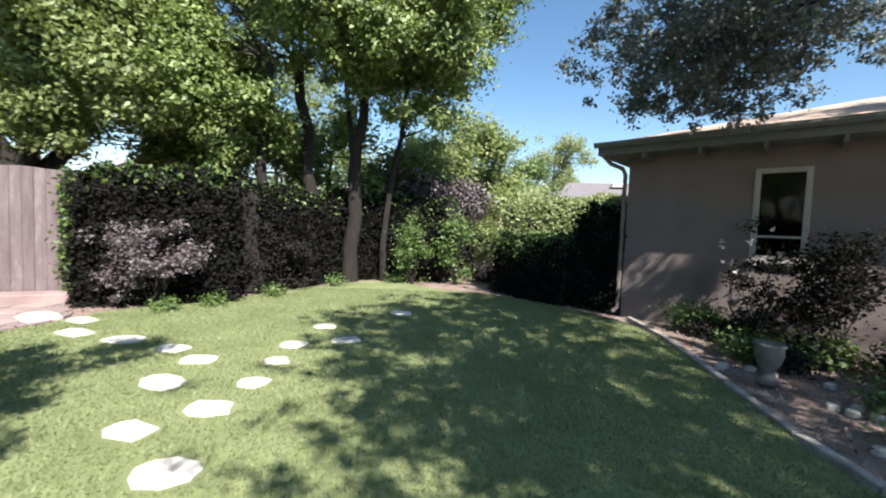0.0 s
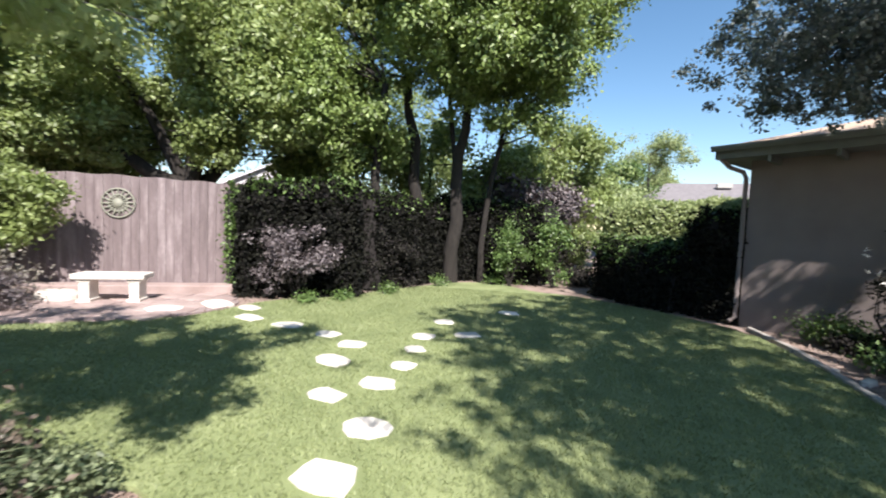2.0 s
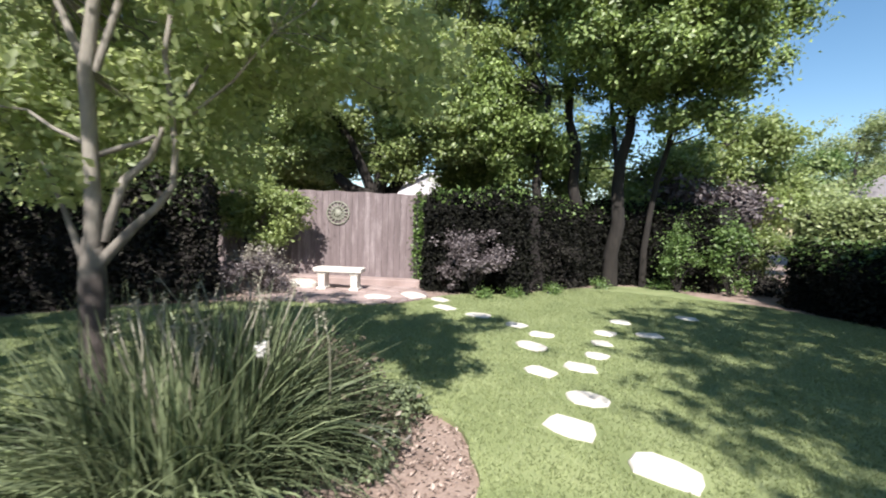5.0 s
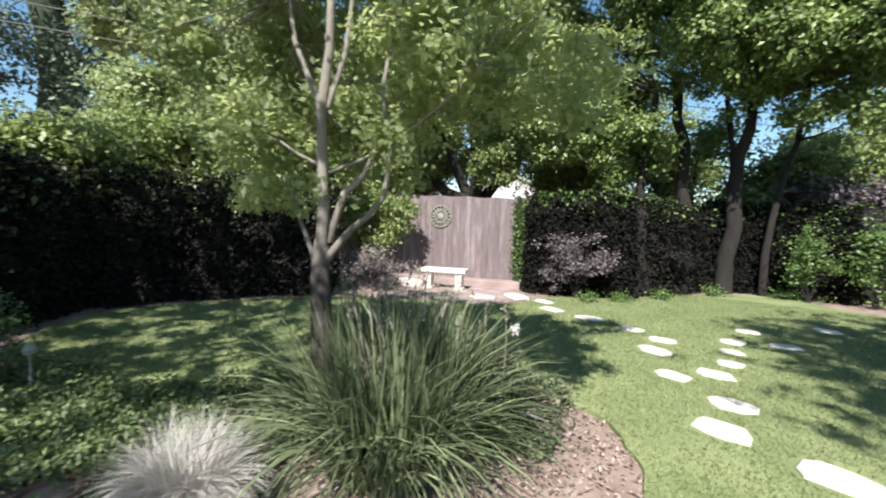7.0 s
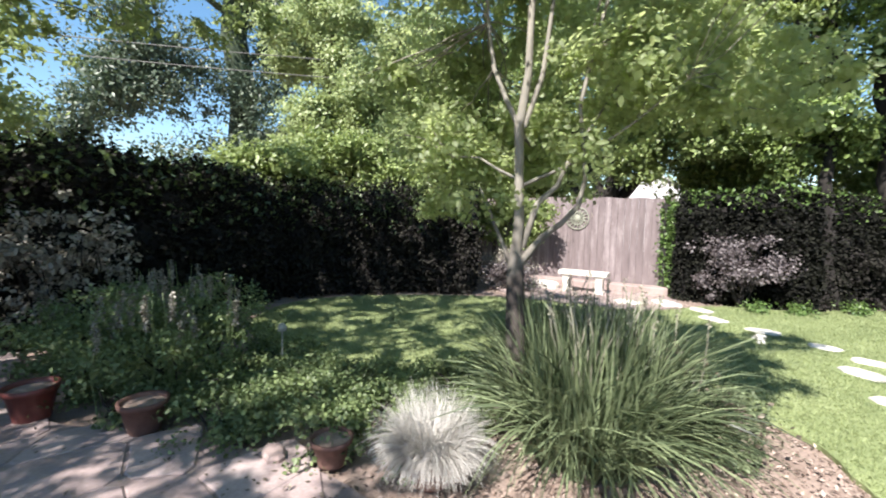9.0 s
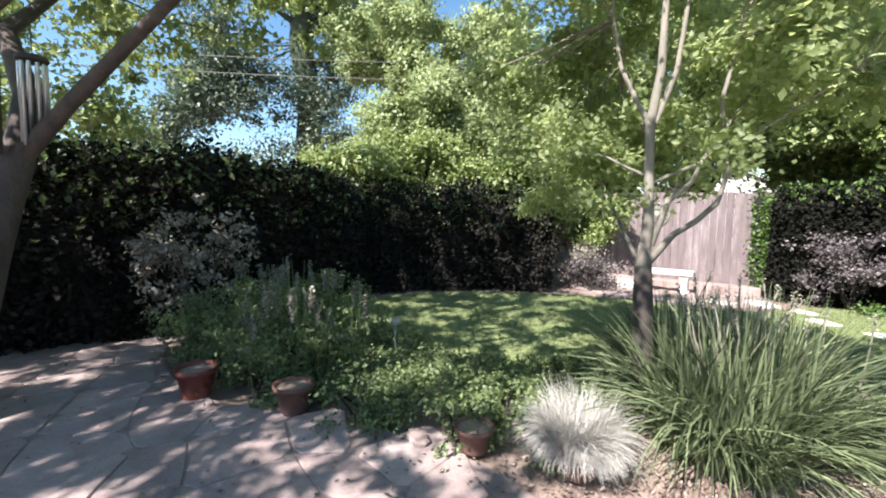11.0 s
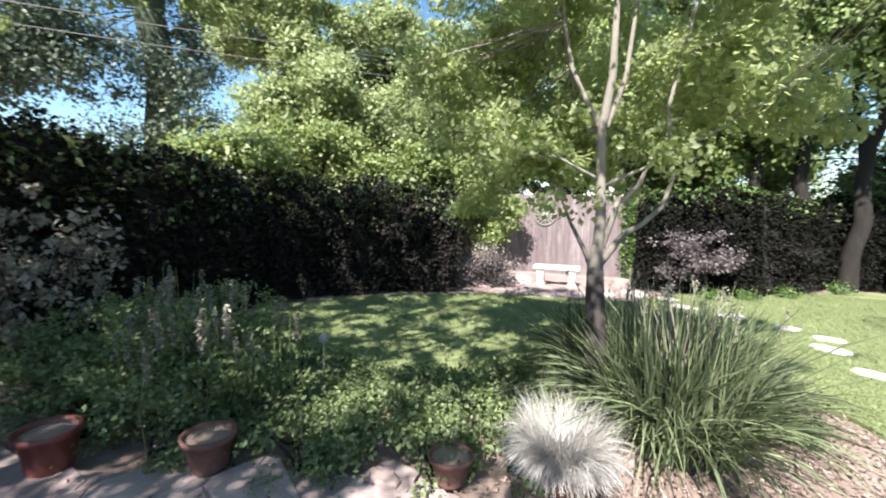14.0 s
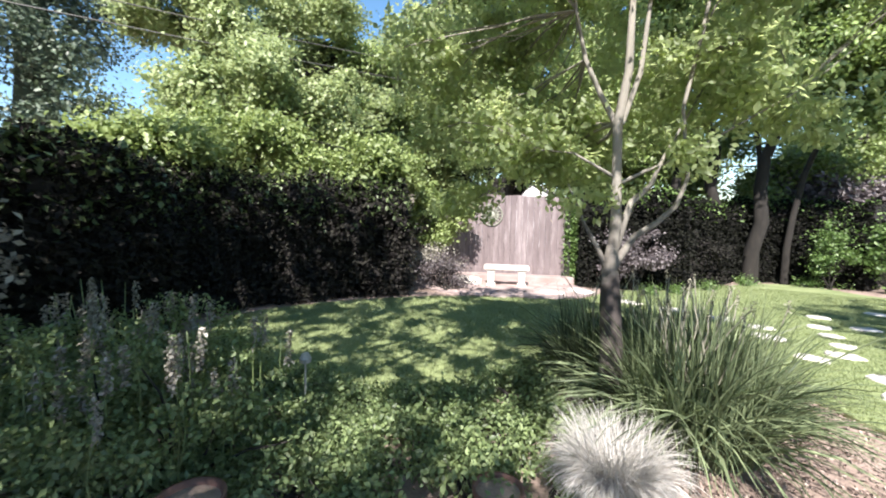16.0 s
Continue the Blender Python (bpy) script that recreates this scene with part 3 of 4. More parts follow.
prof = [(0, 0), (-.03, -.06), (-.09, -.075), (-.12, -.03), (-.125, .01), (-.115, .01), (-.11, -.025), (-.085, -.06), (-.035, -.05), (-.012, .0)]
rows = []
for x in np.linspace(-.36, HL + .43, 30):
    rows.append([bm.verts.new((x, -OV - .002 + a, 2.85 + b)) for a, b in prof])
for a, b in zip(rows, rows[1:]):
    for k in range(len(prof)):
        bm.faces.new((a[k], a[(k + 1) % len(prof)], b[(k + 1) % len(prof)], b[k]))
part("gutter", bm, M_EAVE, house, "dark metal rain gutter along the eave")
for k in range(16):
    x = .35 + k * .75
    part("rafter_tail", box(x, x + .045, -OV + .035, -.002, 2.58, 2.678), M_EAVE, house)
V, F = tubes([[((-.28, -.5, 2.78), .03), ((-.27, -.47, 2.68), .035), ((-.2, -.3, 2.56), .035), ((-.08, -.09, 2.5), .035), ((-.045, -.045, 2.4), .035), ((-.045, -.045, .12), .035), ((-.09, -.16, .05), .035)]], 10)
mesh_object("downspout", V, F, M_STUCCO, house, True)["label"] = "downspout painted taupe like the wall"
win = new("window")
win.parent = house
win["label"] = "tall narrow window with pale painted frame"
for b in ((WX0 - .05, WX0 + .02, -.02, .06, WZ0 - .05, WZ1 + .05), (WX1 - .02, WX1 + .05, -.02, .06, WZ0 - .05, WZ1 + .05), (WX0 + .02, WX1 - .02, -.02, .06, WZ1 - .02, WZ1 + .05), (WX0 + .02, WX1 - .02, -.02, .06, WZ0 - .05, WZ0 + .02)):
    part("window_frame", box(*b, .006), M_TRIM, win)
part("window_rail", box(WX0 + .02, WX1 - .02, 0, .04, 1.42, 1.455, .004), M_TRIM, win)
part("window_sill", box(WX0 - .08, WX1 + .08, -.06, -.021, WZ0 - .085, WZ0 - .045, .006), M_TRIM, win)
for z0, z1 in ((WZ0 + .02, 1.42), (1.455, WZ1 - .02)):
    part("pane", box(WX0 + .02, WX1 - .02, .018, .024, z0, z1), M_GLASS, win).visible_shadow = False


# ---- lawn edging ----
for i, (a, b) in enumerate(zip(resample([(3.12, 6.7), (3.07, 5.45), (2.78, 3.85), (2.6, 2.85), (2.58, 2.25), (2.66, 0.4), (2.7, -2.2)], 0.9), resample([(3.12, 6.7), (3.07, 5.45), (2.78, 3.85), (2.6, 2.85), (2.58, 2.25), (2.66, 0.4), (2.7, -2.2)], 0.9)[1:])):
    d = Vector((b[0] - a[0], b[1] - a[1]))
    s = part("edging_strip", box(0.006, d.length - .006, -.04, .04, -.04, .035, .012), M_EDGE)
    s.location, s.rotation_euler = (a[0], a[1], 0), (0, 0, math.atan2(d.y, d.x))
    tagged(s, "weathered concrete lawn edging strip beside the bed", "edging", "lawn edging strips", kind="")

# ---- fence ----
FA = math.atan2(.42, .908)
fence = empty("fence", (-9.19, 5.08, 0), FA, "weathered brown board fence with a level top", "fence")


def fence_top(s):
    return 2.09 + .012 * math.sin(s * 9) + .02 * math.sin(s * 1.3)


s, i = -1.6, 0
while s < 3.6:
    w = 0.142
    za, zb = fence_top(s), fence_top(s + w)
    d = random.uniform(0, .004)
    V = [(s, -.02 - d, .03), (s + w - .005, -.02 - d, .03), (s + w - .005, -d, .03), (s, -d, .03), (s, -.02 - d, za), (s + w - .005, -.02 - d, zb), (s + w - .005, -d, zb), (s, -d, za)]
    mesh_object("fence_board", V, [(0, 1, 5, 4), (1, 2, 6, 5), (2, 3, 7, 6), (3, 0, 4, 7), (4, 5, 6, 7), (0, 3, 2, 1)], M_FENCE, fence)
    s += w
for x in (-1.5, 0.9, 3.2):
    part("fence_post", box(x, x + .09, .005, .095, -.05, 2.0, .004), M_FENCE, fence)
part("ledge", box(-1.6, 3.62, -.42, -.04, -.05, .15, .02), M_PAVE, fence, "pale low ledge along the foot of the fence")
for z in (.35, 1.75):
    part("fence_rail", box(-1.6, 3.6, .002, .04, z, z + .09), M_FENCE, fence)


def fence_at(s, out, z):
    c, n = math.cos(FA), math.sin(FA)
    return (-9.19 + c * s + n * out, 5.08 + n * s - c * out, z)


# wall ornament
orn = empty("wall_ornament", fence_at(1.62, .045, 1.60), FA, "round verdigris metal sun ornament hung on the board fence", "wall ornament")
for R0, r in ((.26, .014), (.15, .012)):
    V, F = tubes([[((R0 * math.cos(a), 0, R0 * math.sin(a)), r) for a in np.linspace(0, 2 * math.pi, 33)]], 6)
    mesh_object("ring", V, F, M_METAL, orn, True)
V, F = lathe([(0, .0), (.06, .0), (.085, .006), (.07, .018), (.03, .03), (0, .034)], 18)
mesh_object("boss", [(x, -z, y) for x, y, z in V], F, M_METAL, orn, True)
for k in range(16):
    a = 2 * math.pi * k / 16
    V, F = tubes([[((.08 * math.cos(a), 0, .08 * math.sin(a)), .012), ((.17 * math.cos(a + .08), 0, .17 * math.sin(a + .08)), .016), ((.29 * math.cos(a), 0, .29 * math.sin(a)), .005)]], 5)
    mesh_object("ray", V, F, M_METAL, orn, True)

# bench
bench = empty("bench", (-6.88, 4.93, 0), FA, "pale cast stone garden bench in the sun by the fence", "bench")
part("seat", box(-.50, .50, -.19, .19, .37, .46, .02), M_BENCH, bench)
for x in (-.34, .34):
    bm = box(x - .07, x + .07, -.14, .14, .05, .372, .012)
    box(x - .095, x + .095, -.16, .16, .0, .055, .01, bm)
    box(x - .09, x + .09, -.15, .15, .32, .369, .01, bm)
    part("leg", bm, M_BENCH, bench)

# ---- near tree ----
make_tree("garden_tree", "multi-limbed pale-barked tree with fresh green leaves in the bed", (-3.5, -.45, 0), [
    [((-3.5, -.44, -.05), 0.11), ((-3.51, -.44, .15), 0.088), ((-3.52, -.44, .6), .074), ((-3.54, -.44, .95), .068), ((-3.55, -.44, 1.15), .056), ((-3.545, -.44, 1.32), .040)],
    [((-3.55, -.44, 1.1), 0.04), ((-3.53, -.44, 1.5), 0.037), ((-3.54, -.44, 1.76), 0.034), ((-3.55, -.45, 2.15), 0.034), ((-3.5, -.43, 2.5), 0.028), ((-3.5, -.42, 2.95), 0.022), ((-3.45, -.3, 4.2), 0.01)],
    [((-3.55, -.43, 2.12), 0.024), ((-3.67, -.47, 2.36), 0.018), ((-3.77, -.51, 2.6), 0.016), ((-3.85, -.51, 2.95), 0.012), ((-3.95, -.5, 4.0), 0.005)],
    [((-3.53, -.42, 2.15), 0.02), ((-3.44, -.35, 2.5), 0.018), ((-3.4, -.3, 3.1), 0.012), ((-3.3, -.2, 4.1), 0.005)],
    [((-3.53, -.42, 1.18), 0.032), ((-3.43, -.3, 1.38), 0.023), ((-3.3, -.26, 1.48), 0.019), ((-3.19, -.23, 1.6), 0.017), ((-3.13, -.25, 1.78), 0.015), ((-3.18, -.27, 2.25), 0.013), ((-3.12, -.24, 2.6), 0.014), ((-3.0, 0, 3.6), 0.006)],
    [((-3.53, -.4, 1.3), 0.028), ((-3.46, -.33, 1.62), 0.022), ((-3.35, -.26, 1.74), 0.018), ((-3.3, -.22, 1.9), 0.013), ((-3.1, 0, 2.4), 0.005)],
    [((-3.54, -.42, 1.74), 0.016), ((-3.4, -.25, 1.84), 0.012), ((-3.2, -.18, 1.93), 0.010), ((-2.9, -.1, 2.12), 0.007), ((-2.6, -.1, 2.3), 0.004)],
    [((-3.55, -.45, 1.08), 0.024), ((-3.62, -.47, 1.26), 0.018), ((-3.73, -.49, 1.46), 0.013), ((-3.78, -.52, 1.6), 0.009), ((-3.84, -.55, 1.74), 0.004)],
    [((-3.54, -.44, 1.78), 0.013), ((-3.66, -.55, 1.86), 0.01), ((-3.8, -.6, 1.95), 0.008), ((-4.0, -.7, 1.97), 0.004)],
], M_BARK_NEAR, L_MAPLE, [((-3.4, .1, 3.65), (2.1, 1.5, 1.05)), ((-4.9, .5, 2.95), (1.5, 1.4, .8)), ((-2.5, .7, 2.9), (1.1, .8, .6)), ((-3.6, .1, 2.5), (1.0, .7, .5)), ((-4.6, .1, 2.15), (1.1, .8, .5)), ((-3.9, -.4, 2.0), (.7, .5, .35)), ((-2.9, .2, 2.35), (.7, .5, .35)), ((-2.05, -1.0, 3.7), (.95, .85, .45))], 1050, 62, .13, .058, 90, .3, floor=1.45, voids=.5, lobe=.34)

# patio tree
make_tree("patio_tree", "old leaning grey-barked tree at the patio edge", (-5.6, -4.75, 0), [
    [((-5.6, -4.75, -.05), .17), ((-5.68, -4.7, .5), .12), ((-5.85, -4.6, 1.2), .11), ((-6.05, -4.5, 1.85), .105), ((-6.2, -4.45, 2.4), .10)],
    [((-6.05, -4.5, 1.85), .07), ((-5.78, -4.1, 2.3), .055), ((-5.35, -3.6, 2.75), .045), ((-4.9, -3.1, 3.2), .036), ((-4.5, -2.5, 3.7), .02)],
    [((-5.0, -4.68, -.05), .14), ((-4.97, -4.65, .4), .10), ((-5.0, -4.68, 1.2), .09), ((-5.03, -4.68, 1.85), .082), ((-4.97, -4.52, 2.2), .06), ((-4.8, -4.15, 2.6), .048), ((-4.5, -3.6, 3.05), .036), ((-4.2, -3.0, 3.7), .022), ((-3.3, -3.0, 4.1), .012)],
    [((-6.2, -4.45, 2.35), .09), ((-6.6, -4.7, 3.0), .07), ((-7.3, -4.4, 3.8), .03)],
    [((-5.9, -4.6, 1.9), .07), ((-5.7, -4.5, 2.7), .06), ((-5.0, -4.4, 3.6), .04), ((-4.2, -4.8, 4.3), .02)],
], M_BARK_MID, L_TREE, [((-6.4, -4.6, 4.3), (2.9, 2.6, 1.3)), ((-5.4, -3.2, 4.8), (2.5, 1.9, .9)), ((-7.2, -2.4, 4.6), (1.8, 1.6, .9)), ((-4.6, -6.2, 4.5), (2.0, 1.5, .8)), ((-3.0, -3.2, 4.1), (1.9, 1.5, .6))], 720, 60, .13, .08, 60, .2, floor=2.5, voids=.6)

# tree behind the walker that shades the patio
make_tree("shade_tree", "broad tree shading the patio, fresh green crown", (-2.2, -9.2, 0), [
    bend((-2.2, -9.2, -.05), (-2.4, -8.6, 3), .24, .17, 6, .03, 1), bend((-2.4, -8.6, 2.9), (-4.2, -7.4, 5), .12, .03, 7, .1, 2), bend((-2.4, -8.6, 2.9), (-.8, -8, 5.2), .12, .03, 7, .1, 3)],
    M_BARK_MID, L_TREE, [((-3.4, -7.2, 4.9), (3.2, 2.6, 1.2)), ((-4.5, -8.4, 4.6), (2.2, 1.6, 1.0))], 560, 60, .13, .08, 30, .2, voids=.6)

# tree over the house side
make_tree("house_tree", "wide tree over the house with small dusky leaves", (5.6, 1.2, 0), [
    bend((5.6, 1.2, -.05), (5.0, 1.6, 3.0), .26, .2, 6, .03, 4), bend((5.0, 1.6, 2.9), (3.3, 4.7, 3.9), .11, .03, 8, .08, 5), bend((5.0, 1.6, 2.9), (2.6, -.4, 5.2), .13, .04, 7, .08, 6),
    bend((5.0, 1.6, 2.9), (5.6, 4.3, 4.4), .1, .03, 7, .08, 7), bend((5.0, 1.6, 2.9), (2.8, 2.0, 5.0), .1, .03, 7, .08, 8)],
    M_BARK, L_BLUE, [((2.6, -1.4, 4.9), (1.8, 1.6, .7)), ((1.3, 1.0, 5.3), (1.2, 1.7, .6)), ((3.2, 4.7, 3.85), (1.7, 1.8, .85)), ((5.3, 3.2, 4.4), (.7, .6, .25)), ((2.9, 4.9, 3.3), (1.2, .9, .55)), ((3.1, -1.0, 5.2), (2.6, 2.6, 1.0)), ((3.0, 1.9, 5.0), (2.2, 2.1, 1.0)), ((6.6, 4.9, 4.4), (1.5, 1.4, .7)), ((5.9, -1.0, 5.2), (1.9, 2.0, .9)), ((3.9, -2.6, 5.2), (1.6, 1.4, .9))], 3900, 62, .11, .052, 150, .15, floor=2.62, voids=.5)

# ---- big trees at the back ----
make_tree("back_tree", "tall multi-trunked tree with a dense bright green crown behind the hedge", (-2.3, 10.0, 0), [
    bend((-2.25, 9.9, -.05), (-1.9, 9.4, 4.5), .2, .1, 7, .04, 11), bend((-2.9, 9.7, -.05), (-3.4, 9.4, 5.0), .2, .1, 7, .04, 12), bend((-1.5, 10.3, -.05), (-.8, 9.8, 5.2), .09, .05, 7, .04, 13),
    bend((-3.85, 9.1, -.05), (-3.7, 8.6, 4.6), .16, .08, 7, .04, 14), bend((-2.35, 10.0, -.05), (-2.6, 9.9, 6.5), .08, .05, 7, .03, 15)],
    M_BARK, L_DEEP, [((-2.0, 8.7, 6.1), (2.6, 2.0, 1.7)), ((-5.0, 8.6, 4.5), (1.7, 1.7, 2.0)), ((-2.8, 9.0, 8.3), (2.9, 2.4, 2.0)), ((-1.0, 9.4, 4.6), (1.0, 1.0, 1.0)), ((-.3, 9.8, 6.6), (1.5, 1.7, 2.0))], 2000, 125, .27, .10, 90, .35, floor=2.0, voids=.6, lobe=.5)
make_tree("fence_tree", "massive spreading tree behind the board fence", (-8.9, 8.6, 0), [
    bend((-8.9, 8.6, -.05), (-8.7, 8.5, 2.1), .5, .4, 5, .02, 21), bend((-8.7, 8.5, 1.9), (-11.6, 7.2, 4.0), .24, .08, 8, .06, 22), bend((-8.7, 8.5, 1.9), (-6.6, 9.4, 5.0), .2, .06, 8, .05, 23),
    bend((-8.7, 8.5, 1.9), (-8.9, 8.3, 5.5), .24, .07, 8, .05, 24), bend((-8.7, 8.5, 1.9), (-10.0, 7.4, 5.0), .2, .07, 8, .05, 25), bend((-8.7, 8.5, 1.9), (-7.6, 8.0, 4.8), .15, .05, 8, .05, 26)],
    M_BARK, L_TREE, [((-9.0, 8.0, 5.2), (4.4, 2.6, 2.3)), ((-6.4, 8.6, 4.6), (2.2, 1.8, 2.0)), ((-10.6, 6.9, 3.6), (1.8, 1.1, .9)), ((-7.0, 7.6, 3.5), (1.6, .9, .8)), ((-12.5, 6.5, 4.8), (2.8, 2.4, 2.2)), ((-9.0, 8.6, 8.3), (4.5, 3.2, 1.8))], 2000, 125, .30, .11, 70, .4, floor=2.45, voids=.6, lobe=.55)
make_tree("side_tree", "tall tree with pale yellow-green leaves beyond the dark hedge", (-13.5, 2.5, 0), [
    bend((-13.5, 2.5, -.05), (-13.2, 2.6, 4), .3, .2, 6, .03, 31), bend((-13.2, 2.6, 3.8), (-12.0, 4.6, 6), .14, .04, 7, .06, 32), bend((-13.2, 2.6, 3.8), (-13.4, 1.4, 6.4), .14, .04, 7, .06, 33)],
    M_BARK, L_YELLOW, [((-12.6, 3.4, 4.3), (2.4, 3.0, 2.2)), ((-13.3, 2.6, 6.4), (2.2, 2.7, 1.7)), ((-12.6, 1.2, 3.4), (1.6, 1.6, 1.3))], 1250, 120, .30, .115, 40, .45, floor=1.6, voids=.6, lobe=.5)
make_tree("column_tree", "tall thick ivy-green trunk with sparse dusky leaves far behind the hedge", (-27.3, 1.4, 0), [
    bend((-27.3, 1.4, -.05), (-27.2, 1.4, 20), .85, .55, 12, .006, 41), bend((-27.2, 1.4, 12), (-26.0, -3.6, 15), .2, .05, 7, .08, 42), bend((-27.2, 1.4, 10), (-26.4, 5, 14), .2, .05, 7, .08, 43)],
    M_IVY_BARK, L_FAR, [((-26.2, -3.0, 11), (2.4, 4.6, 4.5)), ((-26.6, 3.6, 12), (2.2, 2.6, 4.2)), ((-26.4, 1, 16.5), (4.2, 7, 3.4)), ((-25.0, -6.0, 7), (2.6, 2.6, 2.8)), ((-25.5, 0, 6.4), (2, 4.5, 2.4))], 620, 90, .8, .20, 50, .3, floor=2.2)
make_tree("understory_tree", "dark green leafy growth rising behind the back hedge", (-3.5, 11.6, 0), [bend((-3.5, 11.6, -.05), (-3.2, 11.5, 3.2), .1, .05, 6, .05, 61), bend((-5.4, 10.2, -.05), (-5.6, 10.2, 3.2), .1, .05, 6, .05, 62)],
    M_BARK, L_DEEP, [((-3.0, 11.8, 2.9), (2.7, .9, 1.5)), ((-5.6, 10.2, 2.9), (1.7, .9, 1.4)), ((-13.2, 8.6, 2.9), (2.2, 1.0, 1.3)), ((-6.9, 11.4, 3.0), (1.2, .8, 1.2)), ((-11.8, 10.6, 3.0), (1.9, 1.0, 1.6))], 620, 90, .4, .13, 20, .5, floor=.8)
make_tree("hedge_side_tree", "green branches hanging over the top of the dark hedge", (-10.8, 1.2, 0), [bend((-10.8, 1.2, -.05), (-10.6, 1.3, 2.9), .09, .05, 6, .05, 63)],
    M_BARK, L_TREE, [((-10.2, 1.2, 2.55), (.8, 1.5, .75)), ((-9.2, 2.8, 2.4), (.8, .9, .65)), ((-9.8, -1.0, 2.35), (.7, 1.2, .4))], 250, 100, .3, .10, 14, .4, floor=1.3)
make_tree("corner_tree", "leafy green tree beyond the corner of the dark hedge", (-12.4, -7.6, 0), [
    bend((-12.4, -7.6, -.05), (-12.2, -7.2, 4.5), .2, .1, 7, .04, 51)], M_BARK, L_TREE, [((-12.0, -6.9, 3.9), (2.2, 2.6, 1.7))], 120, 100, .45, .14, 25, .6, floor=1.6)
for nm, x, y, rx, ry, z0, rz, mt, n in (("distant_tree", .6, 14.5, 2.0, 1.6, 3.3, 1.9, L_TREE, 240), ("distant_tree", 1.9, 16.5, 1.9, 1.6, 2.2, 1.35, L_YELLOW, 170), ("distant_tree", 7.4, 28, 2.1, 1.8, 5.6, 2.0, L_YELLOW, 180), ("distant_tree", -.6, 12.8, 1.5, 1.1, 2.1, 1.0, L_PURPLE, 120),
                                       ("distant_tree", -7, 17, 4, 2.5, 4, 3.5, L_TREE, 260), ("distant_tree", -18, 10, 3, 4, 4.5, 3.5, L_TREE, 260), ("distant_tree", 3.9, 22, 2.0, 1.5, 3.2, 2.0, L_HEDGE, 160)):
    make_tree(nm, {L_YELLOW: "distant bright yellow-green tree beyond the hedges", L_PURPLE: "distant plum-leaved tree beyond the hedge"}.get(mt, "distant dark green tree beyond the hedges"), (x, y, 0),
              [bend((x, y, -.05), (x, y, z0 + rz * .5), .14, .06, 6, .03, int(x * 7 + 90))], M_BARK, mt, [((x, y, z0), (rx, ry, rz))], n, 90, .42, .13, 18, .6, floor=.3)

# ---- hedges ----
hedge("tall_hedge", "tall dense hedge along the shaded side of the garden, shade in its leaf colour", [(-6.6, -7.4), (-8.0, -5.4), (-8.2, -4.0), (-8.5, -2.6), (-9.8, -.9), (-9.95, .3), (-9.1, 2.3), (-8.35, 3.1)], .55, 2.0, L_SHADE, .08, 1900, seed=1, shag=.26, rough=.24, tips=13000, reach=.85, tip_leaf=L_CREEPER)
# These hedges carry their shade in the near-black leaf colour.
hedge("ivy_hedge", "square block of ivy hedge over the fence end, coloured dark for shade", [(-5.75, 6.62), (-4.75, 6.95), (-3.75, 7.45)], .44, 2.05, L_DEEP_SHADE, .08, 2300, seed=2, shag=.2, rough=.2, tips=1500, reach=.3)
hedge("back_hedge", "clipped hedge at the back of the lawn, shade in its leaf colour", [(-4.0, 7.9), (-3.6, 9.1), (-2.9, 10.4), (-1.6, 11.0), (-.2, 10.9), (.25, 10.7)], .5, 1.98, L_DEEP_SHADE, .075, 1700, seed=3, shag=.2, rough=.22, tips=2500, reach=.5)
hedge("house_hedge", "hedge block against the house corner, shade in its leaf colour", [(2.95, 8.1), (3.2, 7.75), (3.5, 7.4)], .5, 1.75, L_DEEP_SHADE, .07, 2200, seed=9, shag=.18, rough=.16, tips=300)
hedge("house_hedge", "low rounded hedge beside the house, face coloured dark for shade", [(1.75, 9.6), (2.1, 8.9), (2.75, 8.1)], .55, 1.12, L_DEEP_SHADE, .07, 2200, seed=4, shag=.2, rough=.2, tips=2500, reach=.45)
hedge("far_hedge", "bright green hedge beyond the garden gap", [(2.0, 11.0), (3.0, 10.0), (4.6, 9.0)], .7, 2.12, L_YELLOW, .085, 1500, seed=5, shag=.12)
hedge("boundary_hedge", "dark hedge closing the garden behind the patio", [(-6.6, -7.4), (-4, -10.6), (2, -11), (7.5, -9), (11, -3), (13.5, 0.5)], .6, 2.0, L_SHADE, .12, 260, seed=6, shag=.14)

# ---- neighbour's house ----
nb = empty("neighbour_house", (4.5, 21.5, 0.25), radians(-9), "distant low house with a plain grey shingle roof", "house")
part("wall", box(0.4, 13.6, .5, 7, -.35, 2.45), M_STUCCO, nb)
bm = bmesh.new()
vs = [bm.verts.new(p) for p in ((0, 0, 2.42), (14, 0, 2.42), (14, 7.5, 2.42), (0, 7.5, 2.42), (2.4, 3.7, 4.05), (11.6, 3.7, 4.05))]
for f in ((0, 1, 5, 4), (1, 2, 5), (2, 3, 4, 5), (3, 0, 4), (0, 3, 2, 1)):
    bm.faces.new([vs[i] for i in f])
part("roof", bm, M_ROOF2, nb, "plain grey shingle roof")
part("roof_vent", box(4.6, 5.3, 2.6, 2.9, 3.7, 3.92, .02), M_TRIM, nb)

# ---- overhead cables ----
for i, (z, dz) in enumerate(((5.3, 0), (4.85, .1))):
    V, F = tubes([[((-20 + 22 * s, -11 + 35 * s, z + 1.2 - 1.0 * math.sin(math.pi * s)), .012) for s in np.linspace(0, 1, 12)]], 5)
    c = mesh_object("cable", V, F, M_IRON)
    tagged(c, "thin dark utility cable strung high beyond the hedge", "cable", kind="structure")

# ---- strap-leaved plants ----


